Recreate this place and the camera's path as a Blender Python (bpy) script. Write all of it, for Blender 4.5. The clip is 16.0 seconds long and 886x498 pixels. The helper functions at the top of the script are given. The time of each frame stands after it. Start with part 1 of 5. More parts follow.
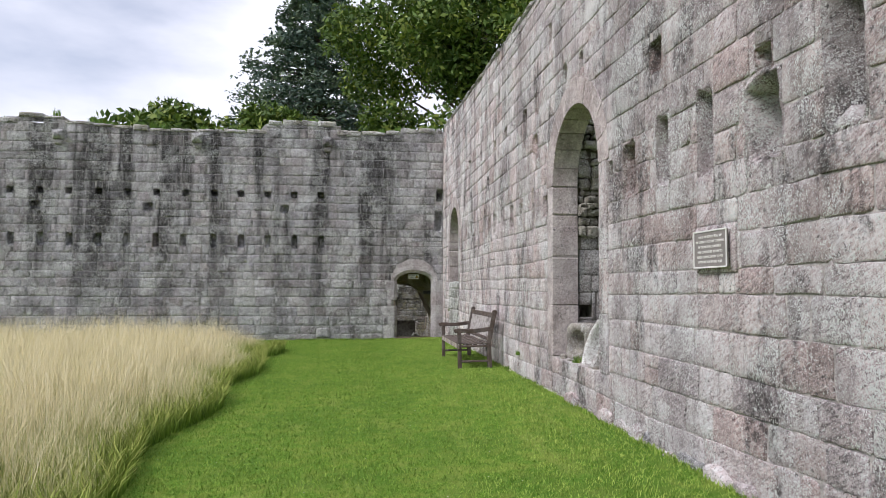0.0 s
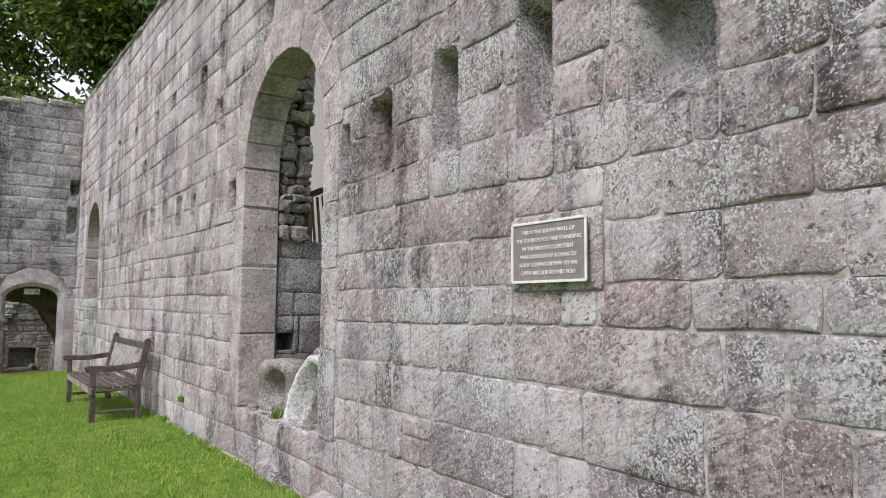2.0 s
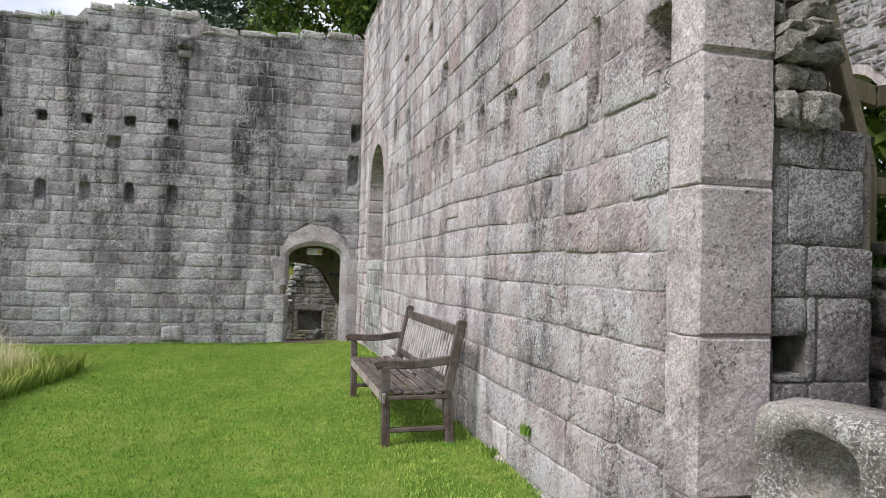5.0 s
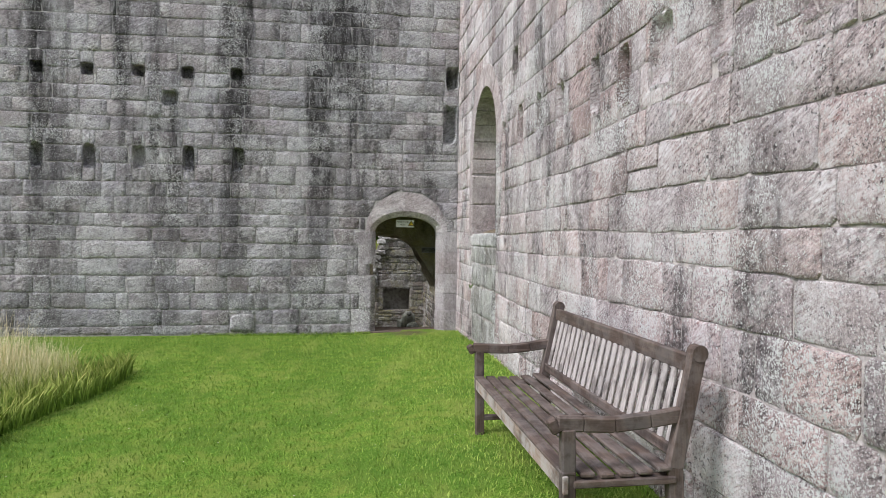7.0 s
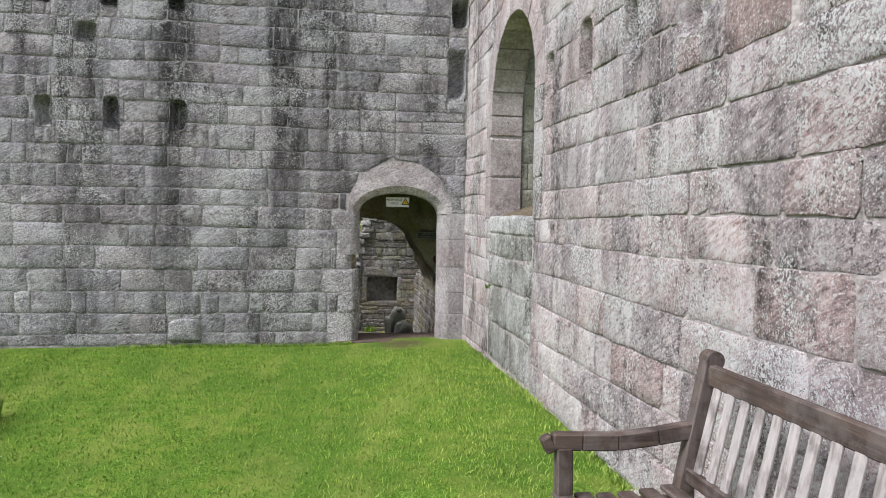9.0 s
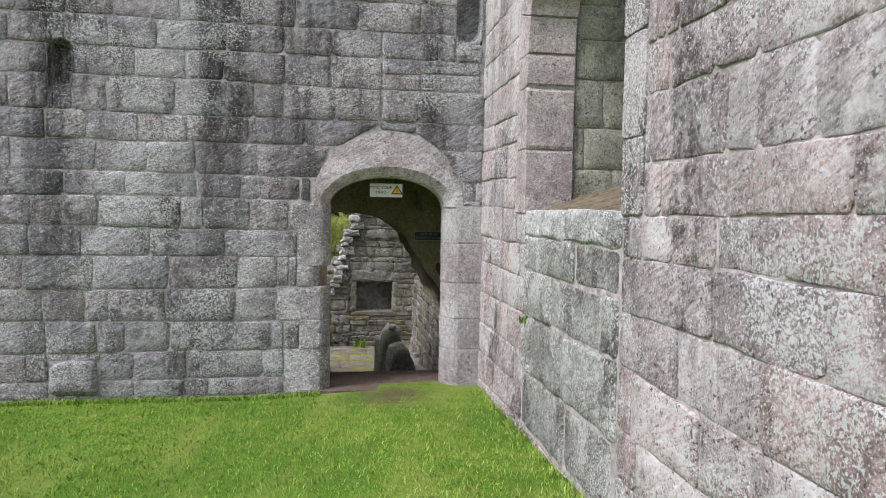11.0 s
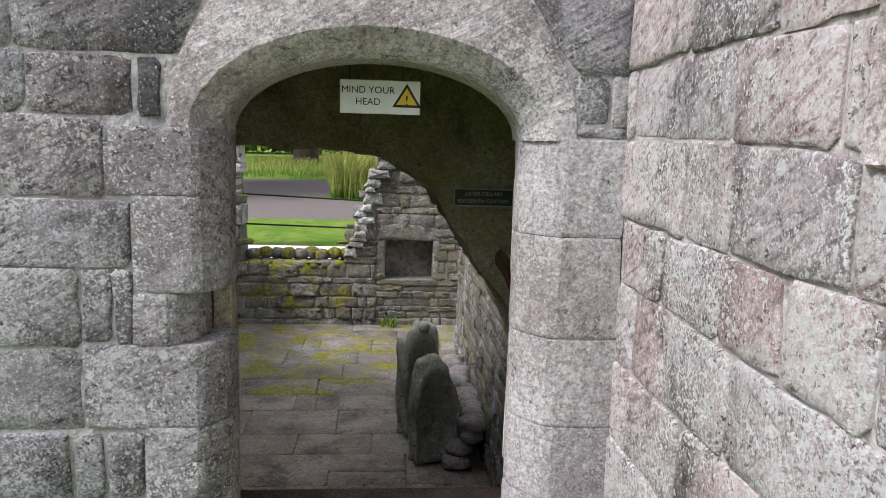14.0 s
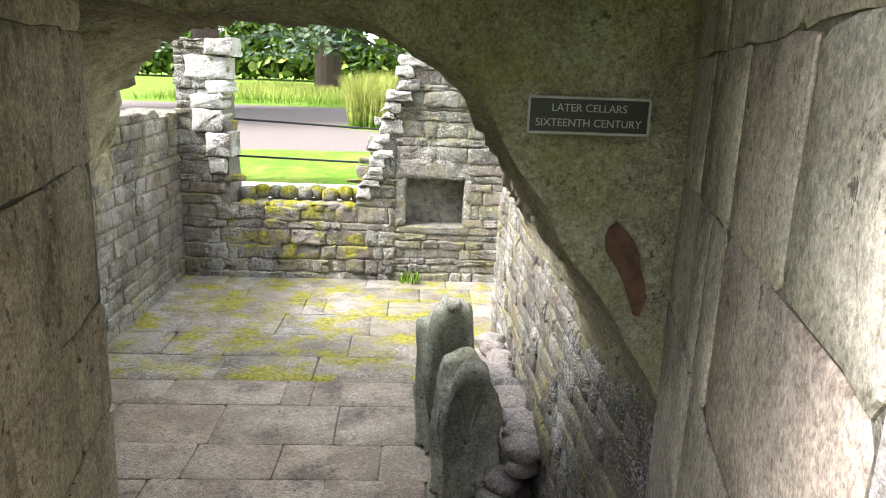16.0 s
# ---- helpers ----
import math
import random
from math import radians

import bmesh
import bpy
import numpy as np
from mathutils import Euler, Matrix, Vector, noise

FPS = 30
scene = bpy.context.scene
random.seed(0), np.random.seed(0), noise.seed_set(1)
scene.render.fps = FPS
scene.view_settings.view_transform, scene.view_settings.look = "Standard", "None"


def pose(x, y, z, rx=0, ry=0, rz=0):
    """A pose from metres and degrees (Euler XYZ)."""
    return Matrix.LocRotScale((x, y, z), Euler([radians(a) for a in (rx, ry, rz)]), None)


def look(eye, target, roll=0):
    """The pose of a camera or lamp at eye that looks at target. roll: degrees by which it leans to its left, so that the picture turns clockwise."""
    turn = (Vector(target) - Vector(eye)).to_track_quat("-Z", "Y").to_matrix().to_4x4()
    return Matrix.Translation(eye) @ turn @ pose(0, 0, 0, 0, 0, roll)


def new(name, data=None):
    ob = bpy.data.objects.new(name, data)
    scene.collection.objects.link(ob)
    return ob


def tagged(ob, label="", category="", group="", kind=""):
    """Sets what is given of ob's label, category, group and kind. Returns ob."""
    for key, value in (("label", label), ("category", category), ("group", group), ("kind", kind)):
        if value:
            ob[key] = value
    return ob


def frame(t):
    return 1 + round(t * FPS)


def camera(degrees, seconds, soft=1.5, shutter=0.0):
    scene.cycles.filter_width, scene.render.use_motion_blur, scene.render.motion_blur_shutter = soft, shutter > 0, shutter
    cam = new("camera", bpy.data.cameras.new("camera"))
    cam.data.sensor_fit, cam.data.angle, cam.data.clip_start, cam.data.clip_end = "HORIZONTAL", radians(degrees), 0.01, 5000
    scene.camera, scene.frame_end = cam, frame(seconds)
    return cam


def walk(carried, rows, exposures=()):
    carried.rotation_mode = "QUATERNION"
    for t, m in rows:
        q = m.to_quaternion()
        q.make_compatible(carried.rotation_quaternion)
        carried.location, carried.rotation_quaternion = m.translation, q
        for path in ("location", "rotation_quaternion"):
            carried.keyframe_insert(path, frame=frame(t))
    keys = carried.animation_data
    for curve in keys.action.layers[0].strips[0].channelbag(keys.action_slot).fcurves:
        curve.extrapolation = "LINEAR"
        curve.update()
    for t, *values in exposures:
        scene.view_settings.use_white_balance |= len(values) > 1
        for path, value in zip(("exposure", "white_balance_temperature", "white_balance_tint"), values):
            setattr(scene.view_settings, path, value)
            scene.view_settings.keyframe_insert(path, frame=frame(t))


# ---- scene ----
cam = camera(64.0, 16.0, 0.6)
METRES, EYE, TILT, LEAN, TURN = 19.0, 1.39, 0.0, -0.5, -7.2
ROWS = [
    (0.0, 0.0, 0.0, 0.0, 0.01, 3.15, 0.23),
    (0.5, 0.0009, 0.0328, 0.0018, -5.62, 3.62, 0.14),
    (1.0, -0.0002, 0.0636, 0.0014, -13.38, 3.99, 0.36),
    (1.5, 0.003, 0.0947, 0.0019, -21.05, 4.18, 0.5),
    (2.0, 0.0057, 0.1253, 0.0019, -26.98, 4.52, -0.01),
    (2.5, 0.0086, 0.1571, 0.0018, -29.86, 4.51, -0.32),
    (3.0, 0.0113, 0.1907, 0.0026, -28.69, 3.66, 0.23),
    (3.5, 0.0093, 0.2235, 0.0021, -23.88, 2.59, 0.7),
    (4.0, 0.0088, 0.2564, 0.0021, -17.22, 1.81, 0.37),
    (4.5, 0.0055, 0.287, 0.0013, -11.1, 1.55, -0.4),
    (5.0, 0.0031, 0.3199, 0.0014, -6.57, 1.64, -1.01),
    (7.5, -0.0207, 0.473, 0.0056, -0.18, -1.66, -0.17),
    (8.0, -0.0262, 0.5049, 0.0055, -0.34, -2.29, -0.06),
    (8.5, -0.0274, 0.5371, 0.0059, -0.84, -2.61, -0.35),
    (9.0, -0.0277, 0.5701, 0.007, -1.75, -2.54, -0.63),
    (11.5, -0.0257, 0.7368, 0.0074, -1.72, -3.55, -0.47),
    (12.0, -0.0242, 0.7694, 0.0074, -0.66, -4.66, -0.38),
    (12.5, -0.0242, 0.8025, 0.0061, 0.1, -6.33, -0.21),
    (13.0, -0.0233, 0.8351, 0.007, 0.38, -7.63, -0.43),
    (13.5, -0.0223, 0.8665, 0.008, 1.01, -8.3, -0.87),
    (14.0, -0.0249, 0.8961, 0.0083, 2.65, -8.45, -1.12),
    (14.5, -0.0268, 0.9252, 0.0074, 4.32, -8.4, -1.01),
    (15.0, -0.0301, 0.9514, 0.0045, 4.73, -9.43, -1.17),
    (15.5, -0.0311, 0.9754, 0.0016, 4.66, -11.35, -1.54),
    (16.0, -0.034, 0.9948, -0.0013, 4.87, -13.92, -1.61),
]
walk(cam, [(t, pose(0, 0, EYE, TILT, LEAN, TURN) @ pose(METRES * x, METRES * y, METRES * z, 90 + pitch, roll, yaw)) for t, x, y, z, yaw, pitch, roll in ROWS],
     exposures=[(0.0, 0.1, 6350, 18), (5.0, 0.3, 6350, 18), (7.5, 0.42, 6350, 18), (11.5, 0.55, 6300, 18), (14.0, 0.68, 6300, 18), (15.0, 1.12, 6400, 17), (15.5, 1.52, 6500, 15), (16.0, 2.3, 6600, 13)])

# ---- sky and sun ----
world = bpy.data.worlds.new("sky")
scene.world = world
world.use_nodes = True
wn, wl = world.node_tree.nodes, world.node_tree.links
bg = wn["Background"]
sky = wn.new("ShaderNodeTexSky")
sky.sky_type, sky.sun_disc = "NISHITA", False
sky.sun_elevation, sky.sun_rotation = radians(48), radians(250)
sky.air_density, sky.dust_density = 1.0, 2.0
coord = wn.new("ShaderNodeTexCoord")
squash = wn.new("ShaderNodeMapping")
squash.inputs["Scale"].default_value = (1.0, 1.0, 2.6)
cloud = wn.new("ShaderNodeTexNoise")
cloud.inputs["Scale"].default_value, cloud.inputs["Detail"].default_value = 2.3, 6.0
ramp = wn.new("ShaderNodeValToRGB")
ramp.color_ramp.elements[0].position, ramp.color_ramp.elements[1].position = 0.36, 0.60
ramp.color_ramp.elements[0].color = (0.35, 0.35, 0.35, 1)
blend = wn.new("ShaderNodeMix")
blend.data_type = "RGBA"
blend.inputs["B"].default_value = (8.2, 8.6, 9.2, 1)
wl.new(coord.outputs["Generated"], squash.inputs["Vector"])
wl.new(squash.outputs["Vector"], cloud.inputs["Vector"])
wl.new(cloud.outputs["Fac"], ramp.inputs["Fac"])
wl.new(ramp.outputs["Color"], blend.inputs["Factor"])
wl.new(sky.outputs["Color"], blend.inputs["A"])
wl.new(blend.outputs["Result"], bg.inputs["Color"])
bg.inputs["Strength"].default_value = 0.12
sun = new("sun", bpy.data.lights.new("sun", "SUN"))
sun.data.energy, sun.data.angle, sun.data.color = 2.7, radians(20), (1.0, 0.98, 0.95)
sun.matrix_world = look((-9, 2, 11), (0, 6, 0))


# ---- materials ----
class Nodes:
    """A small builder of node materials."""

    def __init__(self, name, rough=0.9, spec=0.25):
        self.m = bpy.data.materials.new(name)
        self.m.use_nodes = True
        self.t = self.m.node_tree
        self.b = self.t.nodes["Principled BSDF"]
        self.b.inputs["Roughness"].default_value = rough
        self.b.inputs["Specular IOR Level"].default_value = spec
        self.geo = self.t.nodes.new("ShaderNodeNewGeometry")
        self.info = self.t.nodes.new("ShaderNodeObjectInfo")

    def put(self, a, socket):
        if hasattr(a, "is_output"):
            self.t.links.new(a, socket)
        elif isinstance(a, tuple) and len(a) == 3 and socket.type == "RGBA":
            socket.default_value = (*a, 1)
        else:
            socket.default_value = a

    def where(self, scale=(1, 1, 1), shift=None):
        n = self.t.nodes.new("ShaderNodeMapping")
        n.inputs["Scale"].default_value = scale
        self.put(self.geo.outputs["Position"], n.inputs["Vector"])
        if shift is not None:
            add = self.t.nodes.new("ShaderNodeVectorMath")
            self.put(n.outputs["Vector"], add.inputs[0])
            mul = self.math("MULTIPLY", shift, 37.0)
            self.put(mul, add.inputs[1])
            return add.outputs["Vector"]
        return n.outputs["Vector"]

    def lean(self, scale, shift):
        """Places turned by 25 degrees, for slanting tool marks."""
        turn = self.t.nodes.new("ShaderNodeMapping")
        turn.inputs["Rotation"].default_value = (0.45, 0.45, 0.0)
        self.put(self.geo.outputs["Position"], turn.inputs["Vector"])
        n = self.t.nodes.new("ShaderNodeMapping")
        n.inputs["Scale"].default_value = scale
        self.put(turn.outputs["Vector"], n.inputs["Vector"])
        add = self.t.nodes.new("ShaderNodeVectorMath")
        self.put(n.outputs["Vector"], add.inputs[0])
        self.put(self.math("MULTIPLY", shift, 37.0), add.inputs[1])
        return add.outputs["Vector"]

    def noise(self, scale, detail=4.0, vec=None, rough=0.55):
        n = self.t.nodes.new("ShaderNodeTexNoise")
        n.inputs["Scale"].default_value, n.inputs["Detail"].default_value, n.inputs["Roughness"].default_value = scale, detail, rough
        self.put(vec if vec is not None else self.geo.outputs["Position"], n.inputs["Vector"])
        return n.outputs["Fac"]

    def cells(self, scale, vec=None):
        n = self.t.nodes.new("ShaderNodeTexVoronoi")
        n.inputs["Scale"].default_value = scale
        self.put(vec if vec is not None else self.geo.outputs["Position"], n.inputs["Vector"])
        return n.outputs["Distance"]

    def math(self, op, a, b=0.0, clamp=False):
        n = self.t.nodes.new("ShaderNodeMath")
        n.operation, n.use_clamp = op, clamp
        self.put(a, n.inputs[0])
        self.put(b, n.inputs[1])
        return n.outputs[0]

    def step(self, a, lo, hi, to0=0.0, to1=1.0):
        n = self.t.nodes.new("ShaderNodeMapRange")
        n.interpolation_type = "SMOOTHSTEP"
        self.put(a, n.inputs["Value"])
        for k, v in (("From Min", lo), ("From Max", hi), ("To Min", to0), ("To Max", to1)):
            n.inputs[k].default_value = v
        return n.outputs["Result"]

    def mix(self, f, a, b, how="MIX"):
        n = self.t.nodes.new("ShaderNodeMix")
        n.data_type, n.blend_type = "RGBA", how
        self.put(f, n.inputs["Factor"])
        self.put(a, n.inputs["A"])
        self.put(b, n.inputs["B"])
        return n.outputs["Result"]

    def ramp(self, f, *stops):
        n = self.t.nodes.new("ShaderNodeValToRGB")
        while len(n.color_ramp.elements) < len(stops):
            n.color_ramp.elements.new(0.5)
        for e, (p, c) in zip(n.color_ramp.elements, stops):
            e.position, e.color = p, (*c, 1)
        self.put(f, n.inputs["Fac"])
        return n.outputs["Color"]

    def bump(self, height, strength, distance=0.02, under=None):
        n = self.t.nodes.new("ShaderNodeBump")
        n.inputs["Strength"].default_value, n.inputs["Distance"].default_value = strength, distance
        self.put(height, n.inputs["Height"])
        if under is not None:
            self.put(under, n.inputs["Normal"])
        return n.outputs["Normal"]

    def done(self, color, normal=None):
        self.put(color, self.b.inputs["Base Color"])
        if normal is not None:
            self.put(normal, self.b.inputs["Normal"])
        return self.m


def masonry(name, palette, joined=False, lichen=0.5, streak=0.0, moss=0.0, bump=1.0, crust=0.0, soot=0.7, tooled=1.0, chipped=1.0):
    """Weathered sandstone: a colour for each block, mottling, tool marks, soot streaks, clustered pale lichen, moss."""
    n = Nodes(name)
    pick = n.geo.outputs["Random Per Island"] if joined else n.info.outputs["Random"]
    base = n.ramp(pick, *[(i / (len(palette) - 1), c) for i, c in enumerate(palette)])
    own = n.where((1, 1, 1), pick)
    base = n.mix(n.step(n.noise(0.5, 3.0), 0.42, 0.60, 0.0, 0.55), base, n.mix(1.0, base, (0.93, 0.97, 0.99), "MULTIPLY"))
    mott = n.noise(3.2, 6.0, own, 0.66)
    pit = n.noise(34.0, 6.0, own, 0.74)
    grain = n.noise(95.0, 5.0, None, 0.8)
    tool = n.noise(1.0, 5.0, n.lean((11.0, 11.0, 62.0), pick), 0.74)
    col = n.mix(n.step(mott, 0.36, 0.64), n.mix(1.0, base, (0.77, 0.735, 0.725), "MULTIPLY"), n.mix(1.0, base, (1.13, 1.13, 1.12), "MULTIPLY"))
    col = n.mix(0.26, col, n.ramp(pit, (0.38, (0.1, 0.1, 0.1)), (0.60, (0.9, 0.9, 0.9))), "OVERLAY")
    worked = n.step(n.noise(2.1, 3.0, own), 0.36, 0.58, 0.25, 1.0)
    col = n.mix(n.math("MULTIPLY", worked, 0.8 * tooled * min(1.0, bump)), col, n.ramp(tool, (0.34, (0.1, 0.1, 0.1)), (0.47, (0.5, 0.5, 0.5)), (0.64, (0.9, 0.9, 0.9))), "OVERLAY")
    col = n.mix(0.5, col, n.ramp(grain, (0.37, (0.1, 0.1, 0.1)), (0.63, (0.93, 0.93, 0.93))), "OVERLAY")
    pits = n.math("MULTIPLY", n.step(n.noise(30.0, 4.0, own, 0.7), 0.42, 0.35), n.step(n.noise(5.0, 3.0, own), 0.42, 0.58))
    col = n.mix(n.math("MULTIPLY", pits, 0.8), col, (0.05, 0.046, 0.044))
    chips = n.math("MULTIPLY", n.step(n.noise(62.0, 3.0, own, 0.65), 0.40, 0.375), n.step(n.noise(1.7, 4.0, None, 0.6), 0.44, 0.58, 0.1, 0.85))
    col = n.mix(n.math("MULTIPLY", chips, chipped), col, (0.045, 0.041, 0.04))
    dirt = n.math("MULTIPLY", n.step(n.noise(1.0, 6.0, n.where((2.0, 2.0, 0.8)), 0.68), 0.51, 0.63), n.step(n.noise(19.0, 7.0, None, 0.78), 0.36, 0.58, 0.15, 1.0))
    col = n.mix(n.math("MULTIPLY", dirt, soot), col, (0.055, 0.05, 0.049))
    if streak:
        runs = n.noise(1.0, 5.0, n.where((1.25, 1.25, 0.07)), 0.62)
        fine = n.noise(1.0, 7.0, n.where((13.0, 13.0, 3.0)), 0.75)
        f = n.math("MULTIPLY", n.step(runs, 0.45, 0.57), n.step(fine, 0.30, 0.56, 0.35, 1.0))
        place = n.t.nodes.new("ShaderNodeSeparateXYZ")
        n.put(n.geo.outputs["Position"], place.inputs[0])
        f = n.math("MULTIPLY", f, n.step(n.math("ADD", place.outputs["Z"], n.math("MULTIPLY", runs, 3.0)), 2.2, 5.0, 0.5, 1.0))
        col = n.mix(n.math("MULTIPLY", f, streak), col, (0.035, 0.033, 0.033))
    if lichen:
        clump = n.step(n.noise(1.25, 5.0, None, 0.68), 0.45, 0.60, 0.12, 1.0)
        flakes = n.step(n.math("ADD", n.noise(62.0, 4.0, None, 0.66), n.math("MULTIPLY", clump, 0.09)), 0.628, 0.645)
        specks = n.step(n.math("ADD", n.noise(110.0, 3.0, None, 0.6), n.math("MULTIPLY", clump, 0.105)), 0.645, 0.655)
        film = n.math("MULTIPLY", n.step(n.noise(2.3, 5.0, own, 0.65), 0.57 - 0.14 * crust, 0.66 - 0.12 * crust), n.step(n.noise(40.0, 7.0, None, 0.8), 0.47 - 0.04 * crust, 0.55, 0.05, 0.5 + 0.3 * crust))
        discs = n.math("MULTIPLY", n.step(n.cells(11.0), 0.20, 0.17), n.step(n.noise(6.0, 2.0), 0.61, 0.65, 0.0, 0.7))
        f = n.math("MAXIMUM", n.math("MAXIMUM", flakes, specks), n.math("MAXIMUM", film, discs))
        col = n.mix(n.math("MULTIPLY", f, lichen), col, n.mix(n.noise(60.0), (0.58, 0.595, 0.575), (0.88, 0.90, 0.87)))
    if moss:
        up = n.t.nodes.new("ShaderNodeSeparateXYZ")
        n.put(n.geo.outputs["Normal"], up.inputs[0])
        f = n.math("MULTIPLY", n.step(n.noise(2.6, 5.0, None, 0.65), 0.45, 0.62), n.step(up.outputs["Z"], -0.4, 0.8, 0.25, 1.0))
        f = n.math("MULTIPLY", f, n.step(n.noise(26.0, 5.0, None, 0.7), 0.36, 0.52, 0.35, 1.0))
        col = n.mix(n.math("MULTIPLY", f, moss, True), col, n.ramp(n.noise(30.0), (0.3, (0.07, 0.08, 0.010)), (0.7, (0.34, 0.31, 0.03))))
    rough = n.bump(n.noise(9.0, 6.0, own, 0.68), 0.85 * bump, 0.05)
    rough = n.bump(tool, tooled * bump, 0.024, rough)
    rough = n.bump(grain, 0.8 * bump, 0.009, rough)
    return n.done(col, rough)


PINK = [(0.521, 0.415, 0.396), (0.6, 0.522, 0.518), (0.408, 0.361, 0.364), (0.708, 0.638, 0.626), (0.472, 0.372, 0.353), (0.574, 0.525, 0.524), (0.64, 0.546, 0.525), (0.465, 0.416, 0.421), (0.818, 0.769, 0.744)]
GREY = [(0.274, 0.262, 0.271), (0.344, 0.339, 0.34), (0.235, 0.228, 0.236), (0.372, 0.361, 0.377), (0.304, 0.276, 0.278), (0.33, 0.332, 0.331), (0.263, 0.255, 0.268), (0.399, 0.384, 0.377)]
PALE = [(0.318, 0.305, 0.3), (0.274, 0.255, 0.257), (0.34, 0.326, 0.322), (0.289, 0.262, 0.257)]
JAMB = [(0.43, 0.375, 0.362), (0.37, 0.325, 0.315), (0.48, 0.425, 0.41)]
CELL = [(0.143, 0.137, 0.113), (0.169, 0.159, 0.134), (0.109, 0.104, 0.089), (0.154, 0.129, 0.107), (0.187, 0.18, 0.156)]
RUBB = [(0.391, 0.356, 0.353), (0.299, 0.276, 0.281), (0.460, 0.437, 0.439), (0.345, 0.287, 0.275)]
m_pink, m_pink_j = masonry("pink sandstone", PINK, lichen=1.0, streak=0.45, soot=0.88), masonry("pink sandstone far", PINK, True, lichen=1.0, streak=0.45, soot=0.88)
m_grey, m_grey_j = masonry("grey sandstone", GREY, lichen=0.65, streak=1.0, soot=0.85), masonry("grey sandstone far", GREY, True, lichen=0.65, streak=1.0, soot=0.85)
m_door = masonry("pale lichened jamb", [(0.40, 0.38, 0.385), (0.35, 0.33, 0.34), (0.45, 0.425, 0.425)], lichen=1.0, soot=0.4, crust=0.3)
m_pale = masonry("pale quoin", PALE, lichen=0.3, bump=0.3, soot=0.35, tooled=0.25, chipped=0.35)
m_jamb = masonry("dressed stone", JAMB, lichen=0.25, bump=0.6, soot=0.4, tooled=0.5, chipped=0.3)
m_ring = masonry("arch ring stone", [(0.42, 0.39, 0.385), (0.39, 0.36, 0.36), (0.44, 0.41, 0.40)], lichen=0.5, streak=0.2, bump=0.5, chipped=0.35)
m_infill = masonry("lichened infill", [(0.36, 0.365, 0.335), (0.29, 0.29, 0.265), (0.41, 0.42, 0.385)], lichen=1.0, moss=0.08, crust=0.35, streak=0.35)
m_sill = masonry("crusted sill stone", [(0.42, 0.43, 0.41), (0.36, 0.37, 0.35)], lichen=1.0, crust=1.0, tooled=0.25)
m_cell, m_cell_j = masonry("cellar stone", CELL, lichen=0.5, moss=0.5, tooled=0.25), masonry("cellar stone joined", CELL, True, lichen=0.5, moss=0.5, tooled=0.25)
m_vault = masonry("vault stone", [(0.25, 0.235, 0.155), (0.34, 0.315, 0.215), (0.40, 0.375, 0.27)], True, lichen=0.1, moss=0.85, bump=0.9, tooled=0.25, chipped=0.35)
m_rubb = masonry("rubble", RUBB, True, lichen=0.8, bump=1.4)
m_cap = masonry("coping", [(0.30, 0.29, 0.27), (0.36, 0.35, 0.33), (0.24, 0.23, 0.22)], lichen=1.0, moss=0.35)
m_white = masonry("whitened stone", [(0.45, 0.44, 0.41), (0.36, 0.345, 0.32), (0.30, 0.285, 0.26)], lichen=1.0, moss=0.15, tooled=0.25)
m_carved = masonry("carved stone", [(0.25, 0.235, 0.205), (0.30, 0.28, 0.245)], lichen=0.55, moss=0.12, bump=0.8, tooled=0.25)
m_basin = masonry("reddish carved stone", [(0.27, 0.20, 0.18), (0.25, 0.19, 0.175)], lichen=1.0, bump=0.8, crust=0.6, tooled=0.25)
m_trough = masonry("white crusted carved stone", [(0.33, 0.31, 0.28), (0.30, 0.28, 0.25)], lichen=1.0, bump=0.8, crust=0.9, tooled=0.25)
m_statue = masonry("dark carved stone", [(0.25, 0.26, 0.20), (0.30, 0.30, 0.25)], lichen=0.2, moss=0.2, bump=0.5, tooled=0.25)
m_flag = masonry("flagstones", [(0.235, 0.195, 0.15), (0.25, 0.215, 0.17), (0.225, 0.195, 0.155), (0.27, 0.23, 0.185)], lichen=0.1, bump=0.5, tooled=0.25, chipped=0.35)
m_flag_moss = masonry("mossy flagstones", [(0.16, 0.145, 0.115), (0.19, 0.17, 0.14), (0.17, 0.15, 0.125)], lichen=0.3, moss=1.0, bump=0.7, tooled=0.25, chipped=0.35)


def mortar(name, c):
    n = Nodes(name)
    f = n.noise(14.0, 6.0, None, 0.7)
    return n.done(n.ramp(f, (0.32, tuple(0.35 * v for v in c)), (0.6, c)), n.bump(n.noise(40.0, 5.0), 0.8, 0.02))


m_mortar, m_mortar_dark, m_mortar_cell = mortar("mortar", (0.50, 0.465, 0.44)), mortar("dark mortar", (0.43, 0.415, 0.40)), mortar("cellar mortar", (0.20, 0.19, 0.16))


def timber(name, a, b, axis, pale=0.0):
    n = Nodes(name, 0.75)
    s = [14.0, 14.0, 14.0]
    s[axis] = 0.9
    g = n.noise(3.0, 6.0, n.where(tuple(s), n.info.outputs["Random"]), 0.65)
    col = n.mix(n.step(g, 0.3, 0.7), a, b)
    col = n.mix(n.step(n.noise(5.0, 4.0), 0.5, 0.65, 0.0, 0.6), col, (0.05, 0.042, 0.038))
    if pale:
        col = n.mix(n.step(n.noise(7.0, 5.0, n.where((1, 1, 1), n.info.outputs["Random"]), 0.7), 0.42, 0.6, 0.0, pale), col, (0.42, 0.40, 0.38))
    return n.done(col, n.bump(g, 0.5, 0.006))


